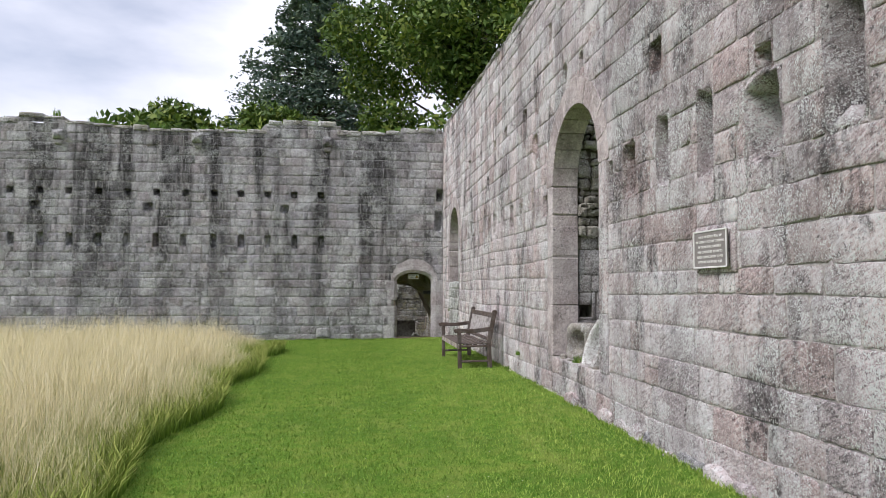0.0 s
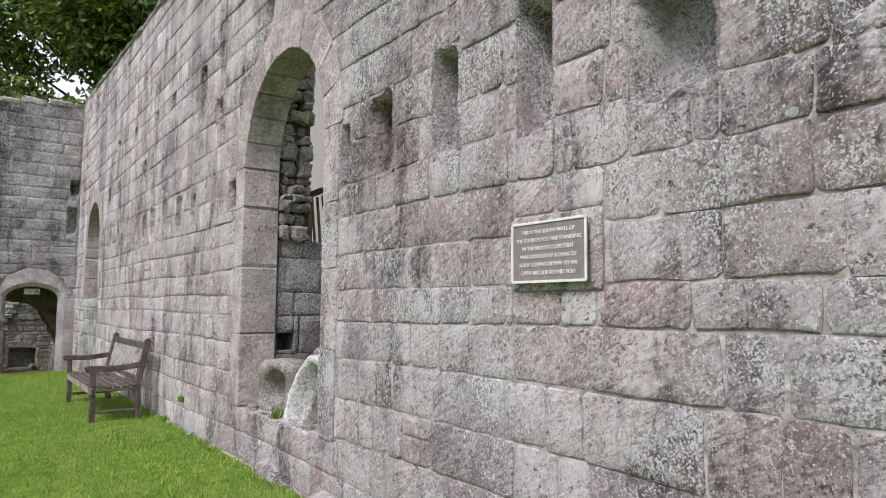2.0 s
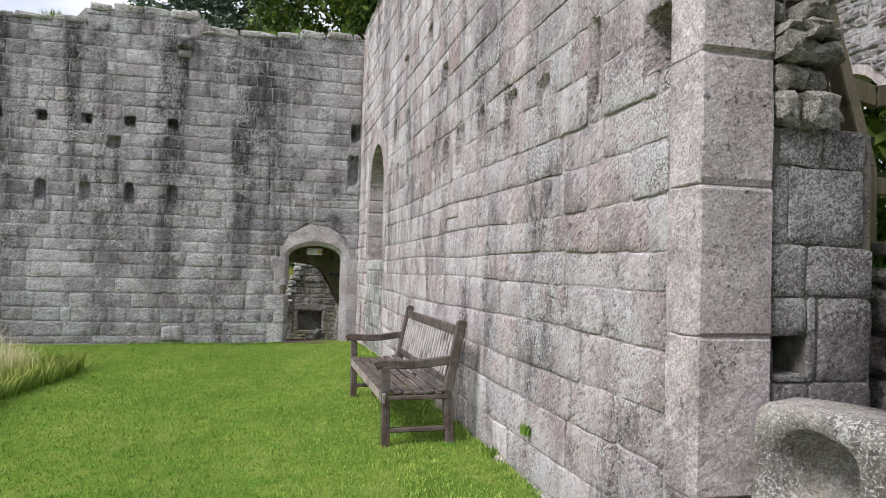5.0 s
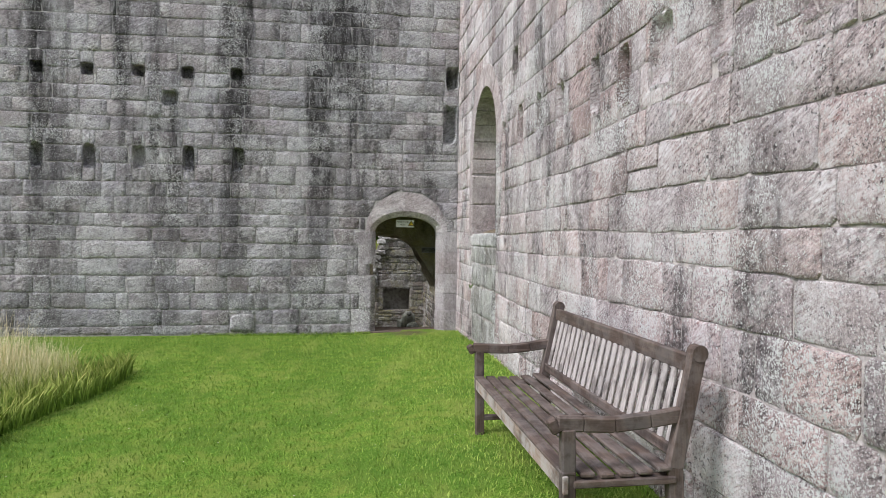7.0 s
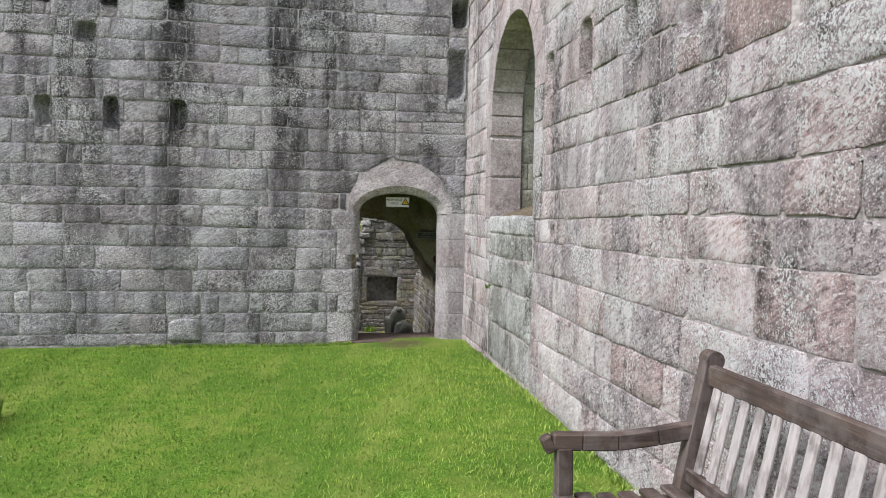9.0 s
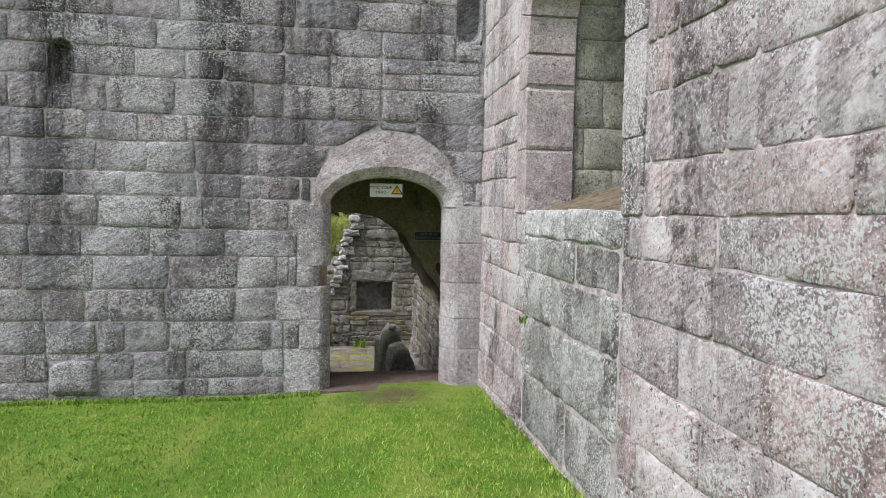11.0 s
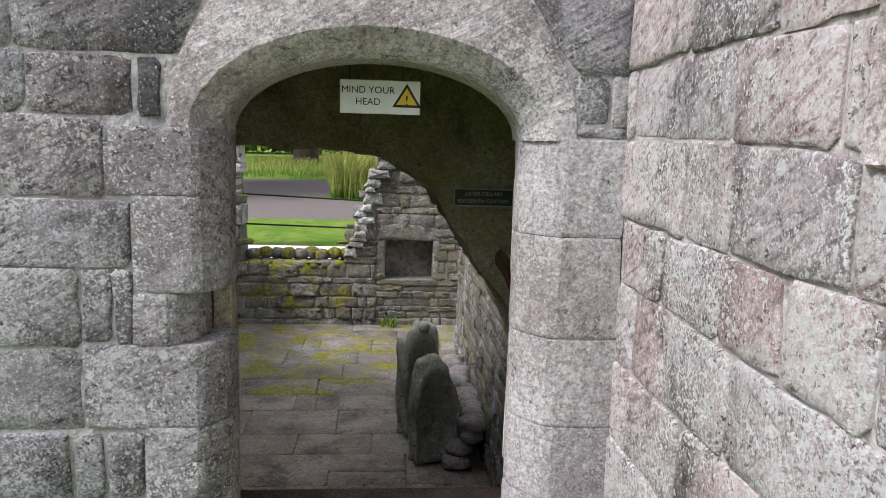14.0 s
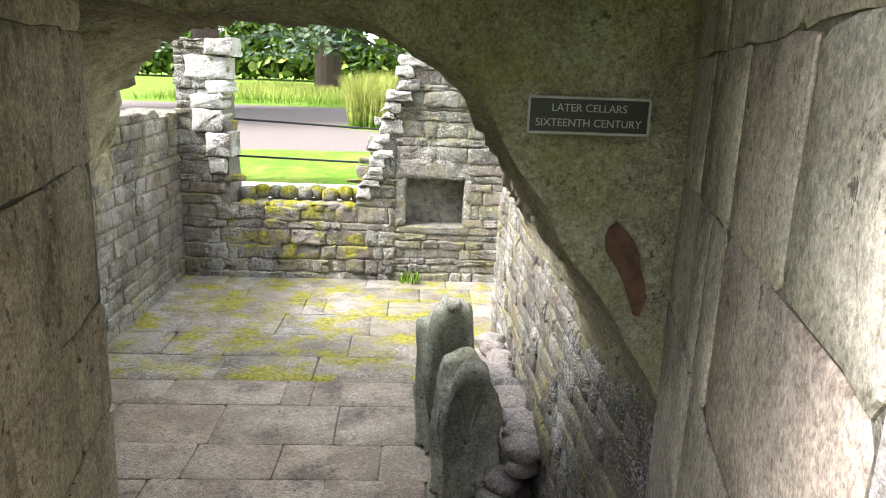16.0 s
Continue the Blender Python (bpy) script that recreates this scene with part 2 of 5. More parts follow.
m_wood_y, m_wood_x, m_wood_z = [timber("weathered teak " + "xyz"[k], (0.05, 0.036, 0.03), (0.125, 0.092, 0.074), k, 0.14) for k in (1, 0, 2)]
m_wood_pale = timber("bleached slat", (0.22, 0.20, 0.185), (0.50, 0.47, 0.44), 2, 0.7)
m_wood_worn = timber("worn front rail", (0.24, 0.15, 0.10), (0.40, 0.36, 0.32), 1, 0.7)
m_oak = timber("greenish oak", (0.17, 0.14, 0.085), (0.27, 0.225, 0.14), 2)
m_board = timber("grey planter board", (0.10, 0.095, 0.085), (0.18, 0.17, 0.15), 1)


def plain(name, c, rough=0.7, metal=0.0, spread=0.25):
    n = Nodes(name, rough, 0.4)
    n.b.inputs["Metallic"].default_value = metal
    f = n.noise(24.0, 5.0)
    return n.done(n.ramp(f, (0.3, tuple(v * (1 - spread) for v in c)), (0.7, c)), n.bump(n.noise(60.0), 0.2, 0.004))


m_sign, m_ink, m_yellow = plain("white enamel", (0.86, 0.86, 0.85), 0.4, spread=0.08), plain("black ink", (0.02, 0.02, 0.02), 0.5), plain("warning yellow", (0.85, 0.55, 0.02), 0.4, spread=0.05)
m_bronze, m_letter = plain("bronze plate", (0.27, 0.245, 0.23), 0.55, 0.1), plain("raised letter", (0.80, 0.79, 0.75), 0.5)
m_plate = plain("dark green plate", (0.035, 0.04, 0.03), 0.5)
m_iron, m_lead = plain("iron rail", (0.06, 0.06, 0.065), 0.5, 0.6), plain("grey plate rim", (0.40, 0.40, 0.38), 0.5)
m_petal, m_void = plain("purple petal", (0.045, 0.012, 0.075), 0.7), plain("old red plaster", (0.14, 0.075, 0.05), 0.95, spread=0.6)


def lawn_material():
    n = Nodes("ground", 0.95, 0.1)
    xyz = n.t.nodes.new("ShaderNodeSeparateXYZ")
    n.put(n.geo.outputs["Position"], xyz.inputs[0])
    fine, mid, big = n.noise(70.0, 5.0, None, 0.7), n.noise(6.0, 4.0), n.noise(0.9, 3.0)
    g = n.ramp(fine, (0.30, (0.03, 0.075, 0.007)), (0.5, (0.11, 0.225, 0.022)), (0.68, (0.24, 0.37, 0.07)))
    g = n.mix(n.step(mid, 0.42, 0.62, 0.0, 0.65), g, (0.21, 0.27, 0.05))
    g = n.mix(n.step(big, 0.42, 0.6, 0.0, 0.6), g, (0.075, 0.17, 0.02))
    g = n.mix(n.step(n.noise(2.2, 5.0, n.where((1.0, 0.35, 1.0)), 0.6), 0.5, 0.66, 0.0, 0.5), g, (0.25, 0.30, 0.07))
    g = n.mix(n.math("MULTIPLY", n.step(n.cells(7.0), 0.06, 0.03), 0.8), g, (0.55, 0.55, 0.45))
    # trodden earth before the doorway
    far = n.math("SUBTRACT", xyz.outputs["Y"], 18.9)
    side = n.math("SUBTRACT", xyz.outputs["X"], 1.65)
    d = n.math("SQRT", n.math("ADD", n.math("MULTIPLY", far, far), n.math("MULTIPLY", side, side)))
    worn = n.step(n.math("ADD", d, n.math("MULTIPLY", n.noise(9.0, 4.0), 0.7)), 0.85, 0.35)
    g = n.mix(n.math("MULTIPLY", worn, 0.8), g, n.ramp(fine, (0.3, (0.07, 0.05, 0.03)), (0.7, (0.17, 0.13, 0.085))))
    # the gravel path beyond the cellar, with a wedge of grass where it forks
    bend = n.math("MULTIPLY", n.noise(0.25, 2.0), 1.2)
    p = n.math("ABSOLUTE", n.math("SUBTRACT", n.math("SUBTRACT", xyz.outputs["Y"], 38.1), bend))
    gravel = n.math("MULTIPLY", n.step(p, 7.5, 7.1), n.step(xyz.outputs["Y"], 28.6, 29.2))
    reach = n.math("MULTIPLY", n.math("ADD", xyz.outputs["X"], 0.7), 0.9)
    wedge = n.step(n.math("SUBTRACT", n.math("MINIMUM", reach, 2.2), n.math("ABSOLUTE", n.math("SUBTRACT", xyz.outputs["Y"], 37.2))), 0.0, 0.2)
    gravel = n.math("MULTIPLY", gravel, n.math("SUBTRACT", 1.0, wedge))
    g = n.mix(gravel, g, n.ramp(fine, (0.3, (0.11, 0.095, 0.09)), (0.7, (0.25, 0.22, 0.205))))
    return n.done(g, n.bump(fine, 0.9, 0.02))


m_lawn = lawn_material()


def blade_material(name, low, high, z0, z1, pale=(0.6, 0.5, 0.3), patchy=0.75):
    n = Nodes(name, 0.8, 0.15)
    xyz = n.t.nodes.new("ShaderNodeSeparateXYZ")
    n.put(n.geo.outputs["Position"], xyz.inputs[0])
    r = n.geo.outputs["Random Per Island"]
    top = n.mix(r, high, pale)
    col = n.mix(n.step(xyz.outputs["Z"], z0, z1), n.mix(r, low, tuple(1.6 * v for v in low)), top)
    return n.done(n.mix(n.step(n.noise(9.0, 5.0, None, 0.65), 0.44, 0.60, 0.0, patchy), col, n.mix(1.0, col, (0.55, 0.62, 0.6), "MULTIPLY")))


m_hay = blade_material("ripe grass", (0.26, 0.30, 0.07), (0.66, 0.57, 0.29), 0.02, 0.36, (0.92, 0.84, 0.60), 0.2)
m_blade = blade_material("mown grass", (0.085, 0.175, 0.015), (0.13, 0.26, 0.025), -0.2, 0.2, (0.44, 0.55, 0.13))


def leaf_material(name, a, b, c):
    n = Nodes(name, 0.6, 0.3)
    col = n.ramp(n.geo.outputs["Random Per Island"], (0.0, a), (0.6, b), (1.0, c))
    col = n.mix(n.step(n.noise(0.5, 3.0), 0.4, 0.65, 0.0, 0.6), col, n.mix(1.0, col, (1.5, 1.35, 0.7), "MULTIPLY"))
    return n.done(col)


m_leaf = leaf_material("broad leaf", (0.035, 0.075, 0.012), (0.075, 0.135, 0.02), (0.17, 0.22, 0.045))
m_needle = leaf_material("blue green needle", (0.045, 0.085, 0.07), (0.08, 0.125, 0.10), (0.14, 0.19, 0.15))
m_weed = leaf_material("weed leaf", (0.05, 0.13, 0.015), (0.10, 0.20, 0.03), (0.2, 0.3, 0.05))
m_bark = plain("bark", (0.10, 0.075, 0.06), 0.95, spread=0.6)

# ---- builders ----
def link_mesh(name, verts, faces, material, parent=None, label="", smooth=False):
    me = bpy.data.meshes.new(name)
    me.from_pydata([tuple(v) for v in verts], [], faces)
    me.update()
    if smooth:
        me.polygons.foreach_set("use_smooth", [True] * len(me.polygons) if smooth is True else smooth)
    me.materials.append(material)
    ob = new(name, me)
    if parent is not None:
        ob.parent = parent
    if label:
        ob["label"] = label
    return ob


def part(name, bm, material, parent=None, label="", smooth=False):
    me = bpy.data.meshes.new(name)
    bm.normal_update()
    bm.to_mesh(me)
    bm.free()
    if smooth:
        me.polygons.foreach_set("use_smooth", [True] * len(me.polygons))
    me.materials.append(material)
    ob = new(name, me)
    if parent is not None:
        ob.parent = parent
    if label:
        ob["label"] = label
    return ob


def empty(name, m, label, category, group="", kind=""):
    ob = new(name)
    ob.matrix_world = m
    return tagged(ob, label, category, group, kind)


def bar(bm, a, b, w, d, up=(0, 0, 1), bevel=0.006):
    """A bevelled plank from a to b, w wide across and d thick."""
    a, b, up = Vector(a), Vector(b), Vector(up)
    z = (b - a).normalized()
    x = up.cross(z)
    x = x.normalized() if x.length > 1e-4 else Vector((1, 0, 0))
    y = z.cross(x)
    m = Matrix((x * w, y * d, z * (b - a).length)).transposed().to_4x4()
    m.translation = (a + b) / 2
    vs = bmesh.ops.create_cube(bm, size=1.0, matrix=m)["verts"]
    if bevel:
        es = list({e for v in vs for e in v.link_edges})
        bmesh.ops.bevel(bm, geom=es, offset=bevel, segments=1, affect="EDGES")


def clip(poly, a, b, c):
    """The part of a convex polygon where a*u + b*v <= c."""
    out = []
    for i, p in enumerate(poly):
        q = poly[(i + 1) % len(poly)]
        dp, dq = a * p[0] + b * p[1] - c, a * q[0] + b * q[1] - c
        if dp <= 0:
            out.append(p)
        if dp * dq < 0:
            s = dp / (dp - dq)
            out.append((p[0] + s * (q[0] - p[0]), p[1] + s * (q[1] - p[1])))
    return out


def area(poly):
    return 0.5 * abs(sum(p[0] * q[1] - q[0] * p[1] for p, q in zip(poly, poly[1:] + poly[:1])))


def without(polys, hole):
    """Convex polygons less a rectangle (u0, u1, v0, v1)."""
    u0, u1, v0, v1 = hole
    out = []
    for p in polys:
        us, vs = [q[0] for q in p], [q[1] for q in p]
        if max(us) <= u0 or min(us) >= u1 or max(vs) <= v0 or min(vs) >= v1:
            out.append(p)
            continue
        mid = clip(clip(p, 1, 0, u1), -1, 0, -u0)
        out += [clip(p, 1, 0, u0), clip(p, -1, 0, -u1), clip(mid, 0, 1, v0) if mid else [], clip(mid, 0, -1, -v1) if mid else []]
    return [p for p in out if len(p) > 2 and area(p) > 0.004]


class Arch:
    """An opening with upright jambs and a rounded head; rim is the width of its dressed surround."""

    def __init__(self, u0, u1, z0, spring, rise, rim):
        self.u0, self.u1, self.z0, self.spring, self.rise, self.rim = u0, u1, z0, spring, rise, rim
        self.c, self.half = (u0 + u1) / 2, (u1 - u0) / 2

    def point(self, a, r=0.0):
        return (self.c + (self.half + r) * math.cos(a), self.spring + (self.rise + r) * math.sin(a))

    def head(self, u, r=0.0):
        s = (u - self.c) / (self.half + r)
        return self.spring + (self.rise + r) * math.sqrt(max(0.0, 1 - s * s))

    def cut(self, polys):
        out = []
        for p in polys:
            cu, cz = sum(q[0] for q in p) / len(p), sum(q[1] for q in p) / len(p)
            near = max(q[1] for q in p) > self.z0 and min(q[1] for q in p) < self.spring + self.rise + self.rim
            if not near or abs(cu - self.c) > self.half + self.rim + 1.2:
                out.append(p)
                continue
            pieces = [p]
            lo = self.z0
            if min(q[1] for q in p) < self.spring:
                pieces = without(pieces, (self.u0 - self.rim, self.u1 + self.rim, lo, self.spring))
            for q in pieces:
                if sum(v[1] for v in q) / len(q) > self.spring - 0.02:
                    cu, cz = sum(v[0] for v in q) / len(q), sum(v[1] for v in q) / len(q)
                    a = math.atan2((cz - self.spring) / (self.rise + self.rim), (cu - self.c) / (self.half + self.rim))
                    pt = self.point(a, self.rim)
                    nu, nz = math.cos(a) / (self.half + self.rim), math.sin(a) / (self.rise + self.rim)
                    q = clip(q, -nu, -nz, -(nu * pt[0] + nz * pt[1]))
                if len(q) > 2 and area(q) > 0.004:
                    out.append(q)
        return out


def courses(u0, u1, z0, z1, heights, lengths, rng, wave=0.025, beds=()):
    """Blocks in wavy courses, as quads; beds are known bed heights above z0."""
    lines = [z0, *beds]
    z = lines[-1]
    while z < z1:
        z += rng.uniform(*heights)
        lines.append(z)
    off = [rng.uniform(0, 50) for _ in lines]

    def line(i, u):
        return lines[i] + (0 if i == 0 else wave * noise.noise((u * 0.45, off[i], 0.3)))

    quads = []
    for i in range(len(lines) - 1):
        u = u0 - rng.uniform(0, lengths[0])
        while u < u1:
            n = u + rng.uniform(*lengths)
            if rng.random() < 0.12:
                n = u + rng.uniform(0.14, 0.24)
            sl = rng.uniform(-0.012, 0.012)
            a, b = max(u, u0), min(n, u1)
            if b - a > 0.05:
                if rng.random() < 0.03 and lines[i + 1] - lines[i] > 0.24:
                    m = rng.uniform(0.4, 0.6)
                    ma, mb = [line(i, k) * (1 - m) + line(i + 1, k) * m for k in (a, b)]
                    quads.append([(a, line(i, a)), (b, line(i, b)), (b, mb), (a, ma)])
                    quads.append([(a, ma), (b, mb), (b, line(i + 1, b)), (a, line(i + 1, a))])
                else:
                    quads.append([(a, line(i, a)), (b, line(i, b)), (b + sl, line(i + 1, b)), (a + sl, line(i + 1, a))])
            u = n
    return quads


def block_geometry(poly, put, rng, gap=0.003, proud=(0.008, 0.014), bevel=0.006, jit=0.005, deep=0.05):
    """A worn block over a polygon: sides, a rounded arris and an uneven face. put(u, v, d) gives the place."""
    if sum(p[0] * q[1] - q[0] * p[1] for p, q in zip(poly, poly[1:] + poly[:1])) < 0:
        poly = poly[::-1]
    cu, cv = sum(p[0] for p in poly) / len(poly), sum(p[1] for p in poly) / len(poly)
    ring = []
    for i, p in enumerate(poly):
        q = poly[(i + 1) % len(poly)]
        length = math.hypot(q[0] - p[0], q[1] - p[1])
        if length < 0.02:
            continue
        ux, vx = (q[0] - p[0]) / length, (q[1] - p[1]) / length
        c = min(0.03, length * 0.2)
        o, w = poly[i - 1], poly[(i + 2) % len(poly)]

        def bends(a, b, e):
            t = math.atan2(e[1] - b[1], e[0] - b[0]) - math.atan2(b[1] - a[1], b[0] - a[0])
            return abs(math.sin(t / 2)) > 0.3

        if not bends(o, p, q):
            ring.append(p)
        else:
            ring.append((p[0] + ux * c * rng.uniform(0.3, 1), p[1] + vx * c * rng.uniform(0.3, 1)))
        cuts = min(5, int(length / 0.12))
        for q0 in range(cuts):
            k = (q0 + rng.uniform(0.75, 1.25)) * length / (cuts + 1)
            ring.append((p[0] + ux * k, p[1] + vx * k))
        if bends(p, q, w):
            ring.append((q[0] - ux * c * rng.uniform(0.3, 1), q[1] - vx * c * rng.uniform(0.3, 1)))
    h = rng.uniform(*proud)
    jf = min(jit, 0.45 * h)
    ru = max(0.03, max(abs(p[0] - cu) for p in ring))
    rv = max(0.03, max(abs(p[1] - cv) for p in ring))

    def inset(p, g):
        return (cu + (p[0] - cu) * max(0.2, 1 - g / ru), cv + (p[1] - cv) * max(0.2, 1 - g / rv))

    outer = [(lambda q: (q[0] + rng.uniform(-jit, jit) * 0.9, q[1] + rng.uniform(-jit, jit) * 0.9))(inset(p, gap)) for p in ring]
    n = len(outer)
    verts = [put(p[0], p[1], -deep) for p in outer]
    verts += [put(p[0], p[1], h - bevel * 0.9) for p in outer]
    tops = [inset(p, bevel * rng.uniform(0.7, 1.5)) for p in outer]
    tu, tv = rng.uniform(-jf, jf) * 0.6, rng.uniform(-jf, jf) * 0.6
    verts += [put(p[0], p[1], h + tu * (p[0] - cu) / ru + tv * (p[1] - cv) / rv + rng.uniform(-jf, jf) * 0.3) for p in tops]
    mids = [(cu + (p[0] - cu) * 0.5, cv + (p[1] - cv) * 0.5) for p in tops]
    verts += [put(p[0], p[1], h + rng.uniform(-jf, jf) * 0.8) for p in mids]
    verts.append(put(cu, cv, h + rng.uniform(-0.5, 1.0) * jf))
    faces = []
    for k in range(3):
        for i in range(n):
            j = (i + 1) % n
            faces.append((k * n + i, k * n + j, (k + 1) * n + j, (k + 1) * n + i))
    faces += [(3 * n + i, 3 * n + (i + 1) % n, 4 * n) for i in range(n)]
    return verts, faces


def face_only(faces):
    """Smooth shading for a block's face, crisp arrises: four rings of faces, the first two flat."""
    n = len(faces) // 4
    return [i >= 2 * n for i in range(len(faces))]


def lay(polys, put, rng, parent, near, one, joined, name="stone", most=300, **how):
    """Blocks as parts where near(u, v) holds, the rest joined into one part."""
    chosen = [p for p in polys if near(sum(q[0] for q in p) / len(p), sum(q[1] for q in p) / len(p))][:most]
    keep = {id(p) for p in chosen}
    av, af, fs = [], [], []
    for p in polys:
        v, f = block_geometry(p, put, rng, **how)
        if id(p) in keep:
            c = sum((Vector(x) for x in v), Vector()) / len(v)
            ob = link_mesh(name, [Vector(x) - c for x in v], f, one, parent, smooth=face_only(f))
            ob.location = c
        else:
            k = len(av)
            av += v
            af += [tuple(i + k for i in q) for q in f]
            fs += face_only(f)
    if av:
        ob = link_mesh(name + "work", av, af, joined, parent, smooth=fs)
        tagged(ob, kind="stuff")


def wall_core(name, put, u0, u1, z0, zm, top, thick, holes, arches, material, label, stepu=0.5):
    """The wall's body: pockets sunk into the face, arched openings right through it, a sloping top."""
    us = sorted({round(x, 4) for x in [u0, u1, *[u0 + (u1 - u0) * i / round((u1 - u0) / stepu) for i in range(round((u1 - u0) / stepu))],
                                       *[x for h in holes for x in h[:2]], *[x for a in arches for x in (a.u0 - 0.02, a.u1 + 0.02)]]})
    zs = sorted({round(x, 4) for x in [z0, zm, *[x for h in holes for x in h[2:4]], *[x for a in arches for x in (a.z0, a.spring + a.rise + 0.03)]] if z0 <= x <= zm})
    nu, nz = len(us) - 1, len(zs) - 1

    def depth(i, j):
        if not (0 <= i < nu and 0 <= j < nz):
            return None
        u, z = (us[i] + us[i + 1]) / 2, (zs[j] + zs[j + 1]) / 2
        for a in arches:
            if a.u0 - 0.02 < u < a.u1 + 0.02 and a.z0 < z < a.spring + a.rise + 0.03:
                return thick
        for h in holes:
            if h[0] < u < h[1] and h[2] < z < h[3]:
                return h[4] if len(h) > 4 else 0.28
        return 0.0

    v, f = [], []

    def quad(*pts):
        k = len(v)
        v.extend(put(*p) for p in pts)
        f.append(tuple(range(k, k + len(pts))))

    for i in range(nu):
        for j in range(nz):
            d = depth(i, j)
            a, b, c, e = us[i], us[i + 1], zs[j], zs[j + 1]
            if d < thick:
                quad((a, c, -d), (b, c, -d), (b, e, -d), (a, e, -d))
                quad((a, c, -thick), (a, e, -thick), (b, e, -thick), (b, c, -thick))
            r, t = depth(i + 1, j), depth(i, j + 1)
            if r is not None and r != d:
                quad((b, c, -d), (b, c, -r), (b, e, -r), (b, e, -d))
            if t is not None and t != d:
                quad((a, e, -d), (b, e, -d), (b, e, -t), (a, e, -t))
        a, b = us[i], us[i + 1]
        quad((a, zm, 0), (b, zm, 0), (b, top(b), 0), (a, top(a), 0))
        quad((a, zm, -thick), (a, top(a), -thick), (b, top(b), -thick), (b, zm, -thick))
        quad((a, top(a), 0), (b, top(b), 0), (b, top(b), -thick), (a, top(a), -thick))
    for u in (u0, u1):
        quad((u, z0, 0), (u, top(u), 0), (u, top(u), -thick), (u, z0, -thick))
    for a in arches:
        n, hi = 20, a.spring + a.rise + 0.03
        for i in range(n):
            p, q = [a.c - (a.half + 0.02) * math.cos(math.pi * k / n) for k in (i, i + 1)]
            hp, hq = a.head(p, 0.02), a.head(q, 0.02)
            quad((p, hp, 0), (q, hq, 0), (q, hi, 0), (p, hi, 0))
            quad((p, hp, -thick), (p, hi, -thick), (q, hi, -thick), (q, hq, -thick))
            quad((p, hp, 0), (p, hp, -thick), (q, hq, -thick), (q, hq, 0))
    return tagged(link_mesh(name, v, f, material), label, "wall", kind="structure")


def surround(a, put, rng, parent, material, deep, n, jamb_h, sides=(True, True), wide=(0.97, 1.0), proud=0.016, name="jamb_stone", near_side=None):
    """Dressed jamb stones and voussoirs whose inner sides line the opening."""

    def piece(poly, nm, mat=material):
        v, f = block_geometry(poly, put, rng, gap=0.002, proud=(proud, proud + 0.004), bevel=0.005, jit=0.004, deep=deep)
        c = sum((Vector(x) for x in v), Vector()) / len(v)
        link_mesh(nm, [Vector(x) - c for x in v], f, mat, parent, smooth=False).location = c

    for k, on in enumerate(sides):
        if not on:
            continue
        z = a.z0
        while z < a.spring - 0.01:
            e = z + rng.uniform(*jamb_h)
            if a.spring - e < jamb_h[0] * 0.6:
                e = a.spring
            w = a.rim * rng.uniform(*wide)
            piece([(a.u0 - w, z), (a.u0, z), (a.u0, e), (a.u0 - w, e)] if k == 0 else [(a.u1, z), (a.u1 + w, z), (a.u1 + w, e), (a.u1, e)], name, near_side if near_side and k == 0 else material)
            z = e
    for i in range(n):
        t0, t1 = math.pi * i / n, math.pi * (i + 1) / n
        tm = (t0 + t1) / 2
        k = [t0 + (t1 - t0) * q / 4 for q in range(5)]
        piece([a.point(q, a.rim + 0.045) for q in k] + [a.point(q) for q in k[::-1]], "voussoir")


# ---- the ground ----
def ground_z(x, y):
    if x > 3.60 and y < 19.6:
        return 1.42
    z = 0.02 * noise.noise((x * 0.3, y * 0.3, 0))
    if y < 19.4:
        z += 0.12 * max(0.0, min(1.0, (x - 0.6) / 1.2)) * (1 - 0.5 * max(0.0, min(1.0, (y - 16.5) / 2.0)))
    else:
        z += -0.06 + 0.004 * max(0, y - 45)
    return z


def build_ground():
    xs = [-900, -400, -150, -60, -30, -18, -12, *np.arange(-9, -1.1, 1.0), -1.02, *np.arange(-0.5, 2.45, 0.35), 2.58, 3.0, 3.38, 3.60, 3.61, 5, 8, 12, 20, 40, 90, 250, 900]
    ys = [-900, -300, -90, -30, -10, -5, *np.arange(-2, 19, 0.7), 19.1, 19.3, 19.42, 20.0, 21.5, 23, 25, 26.5, 27.82, 28.5, 29, 30, 32, 35, 40, 46, 55, 70, 110, 250, 600, 900]
    v, f = [], []
    for y in ys:
        for x in xs:
            v.append((x, y, ground_z(x, y)))
    n = len(xs)
    for j in range(len(ys) - 1):
        for i in range(n - 1):
            x, y = (xs[i] + xs[i + 1]) / 2, (ys[j] + ys[j + 1]) / 2
            if -1.03 < x < 3.4 and 19.3 < y < 27.8:
                continue
            f.append((j * n + i, j * n + i + 1, (j + 1) * n + i + 1, (j + 1) * n + i))
    tagged(link_mesh("ground", v, f, m_lawn, smooth=True), "mown green lawn with a gravel path in the park beyond", "lawn", kind="structure")


build_ground()

# ---- the long wall beside the walk ----
EAST, NORTH = 2.42, 19.15


def on_east(u, z, d):
    return (EAST - d, u, z)


def on_north(u, z, d):
    return (u, NORTH - d, z)


def east_top(y):
    return 5.2 + 0.045 * max(0.0, y - 7) + 0.03 * noise.noise((y * 1.3, 4, 0))


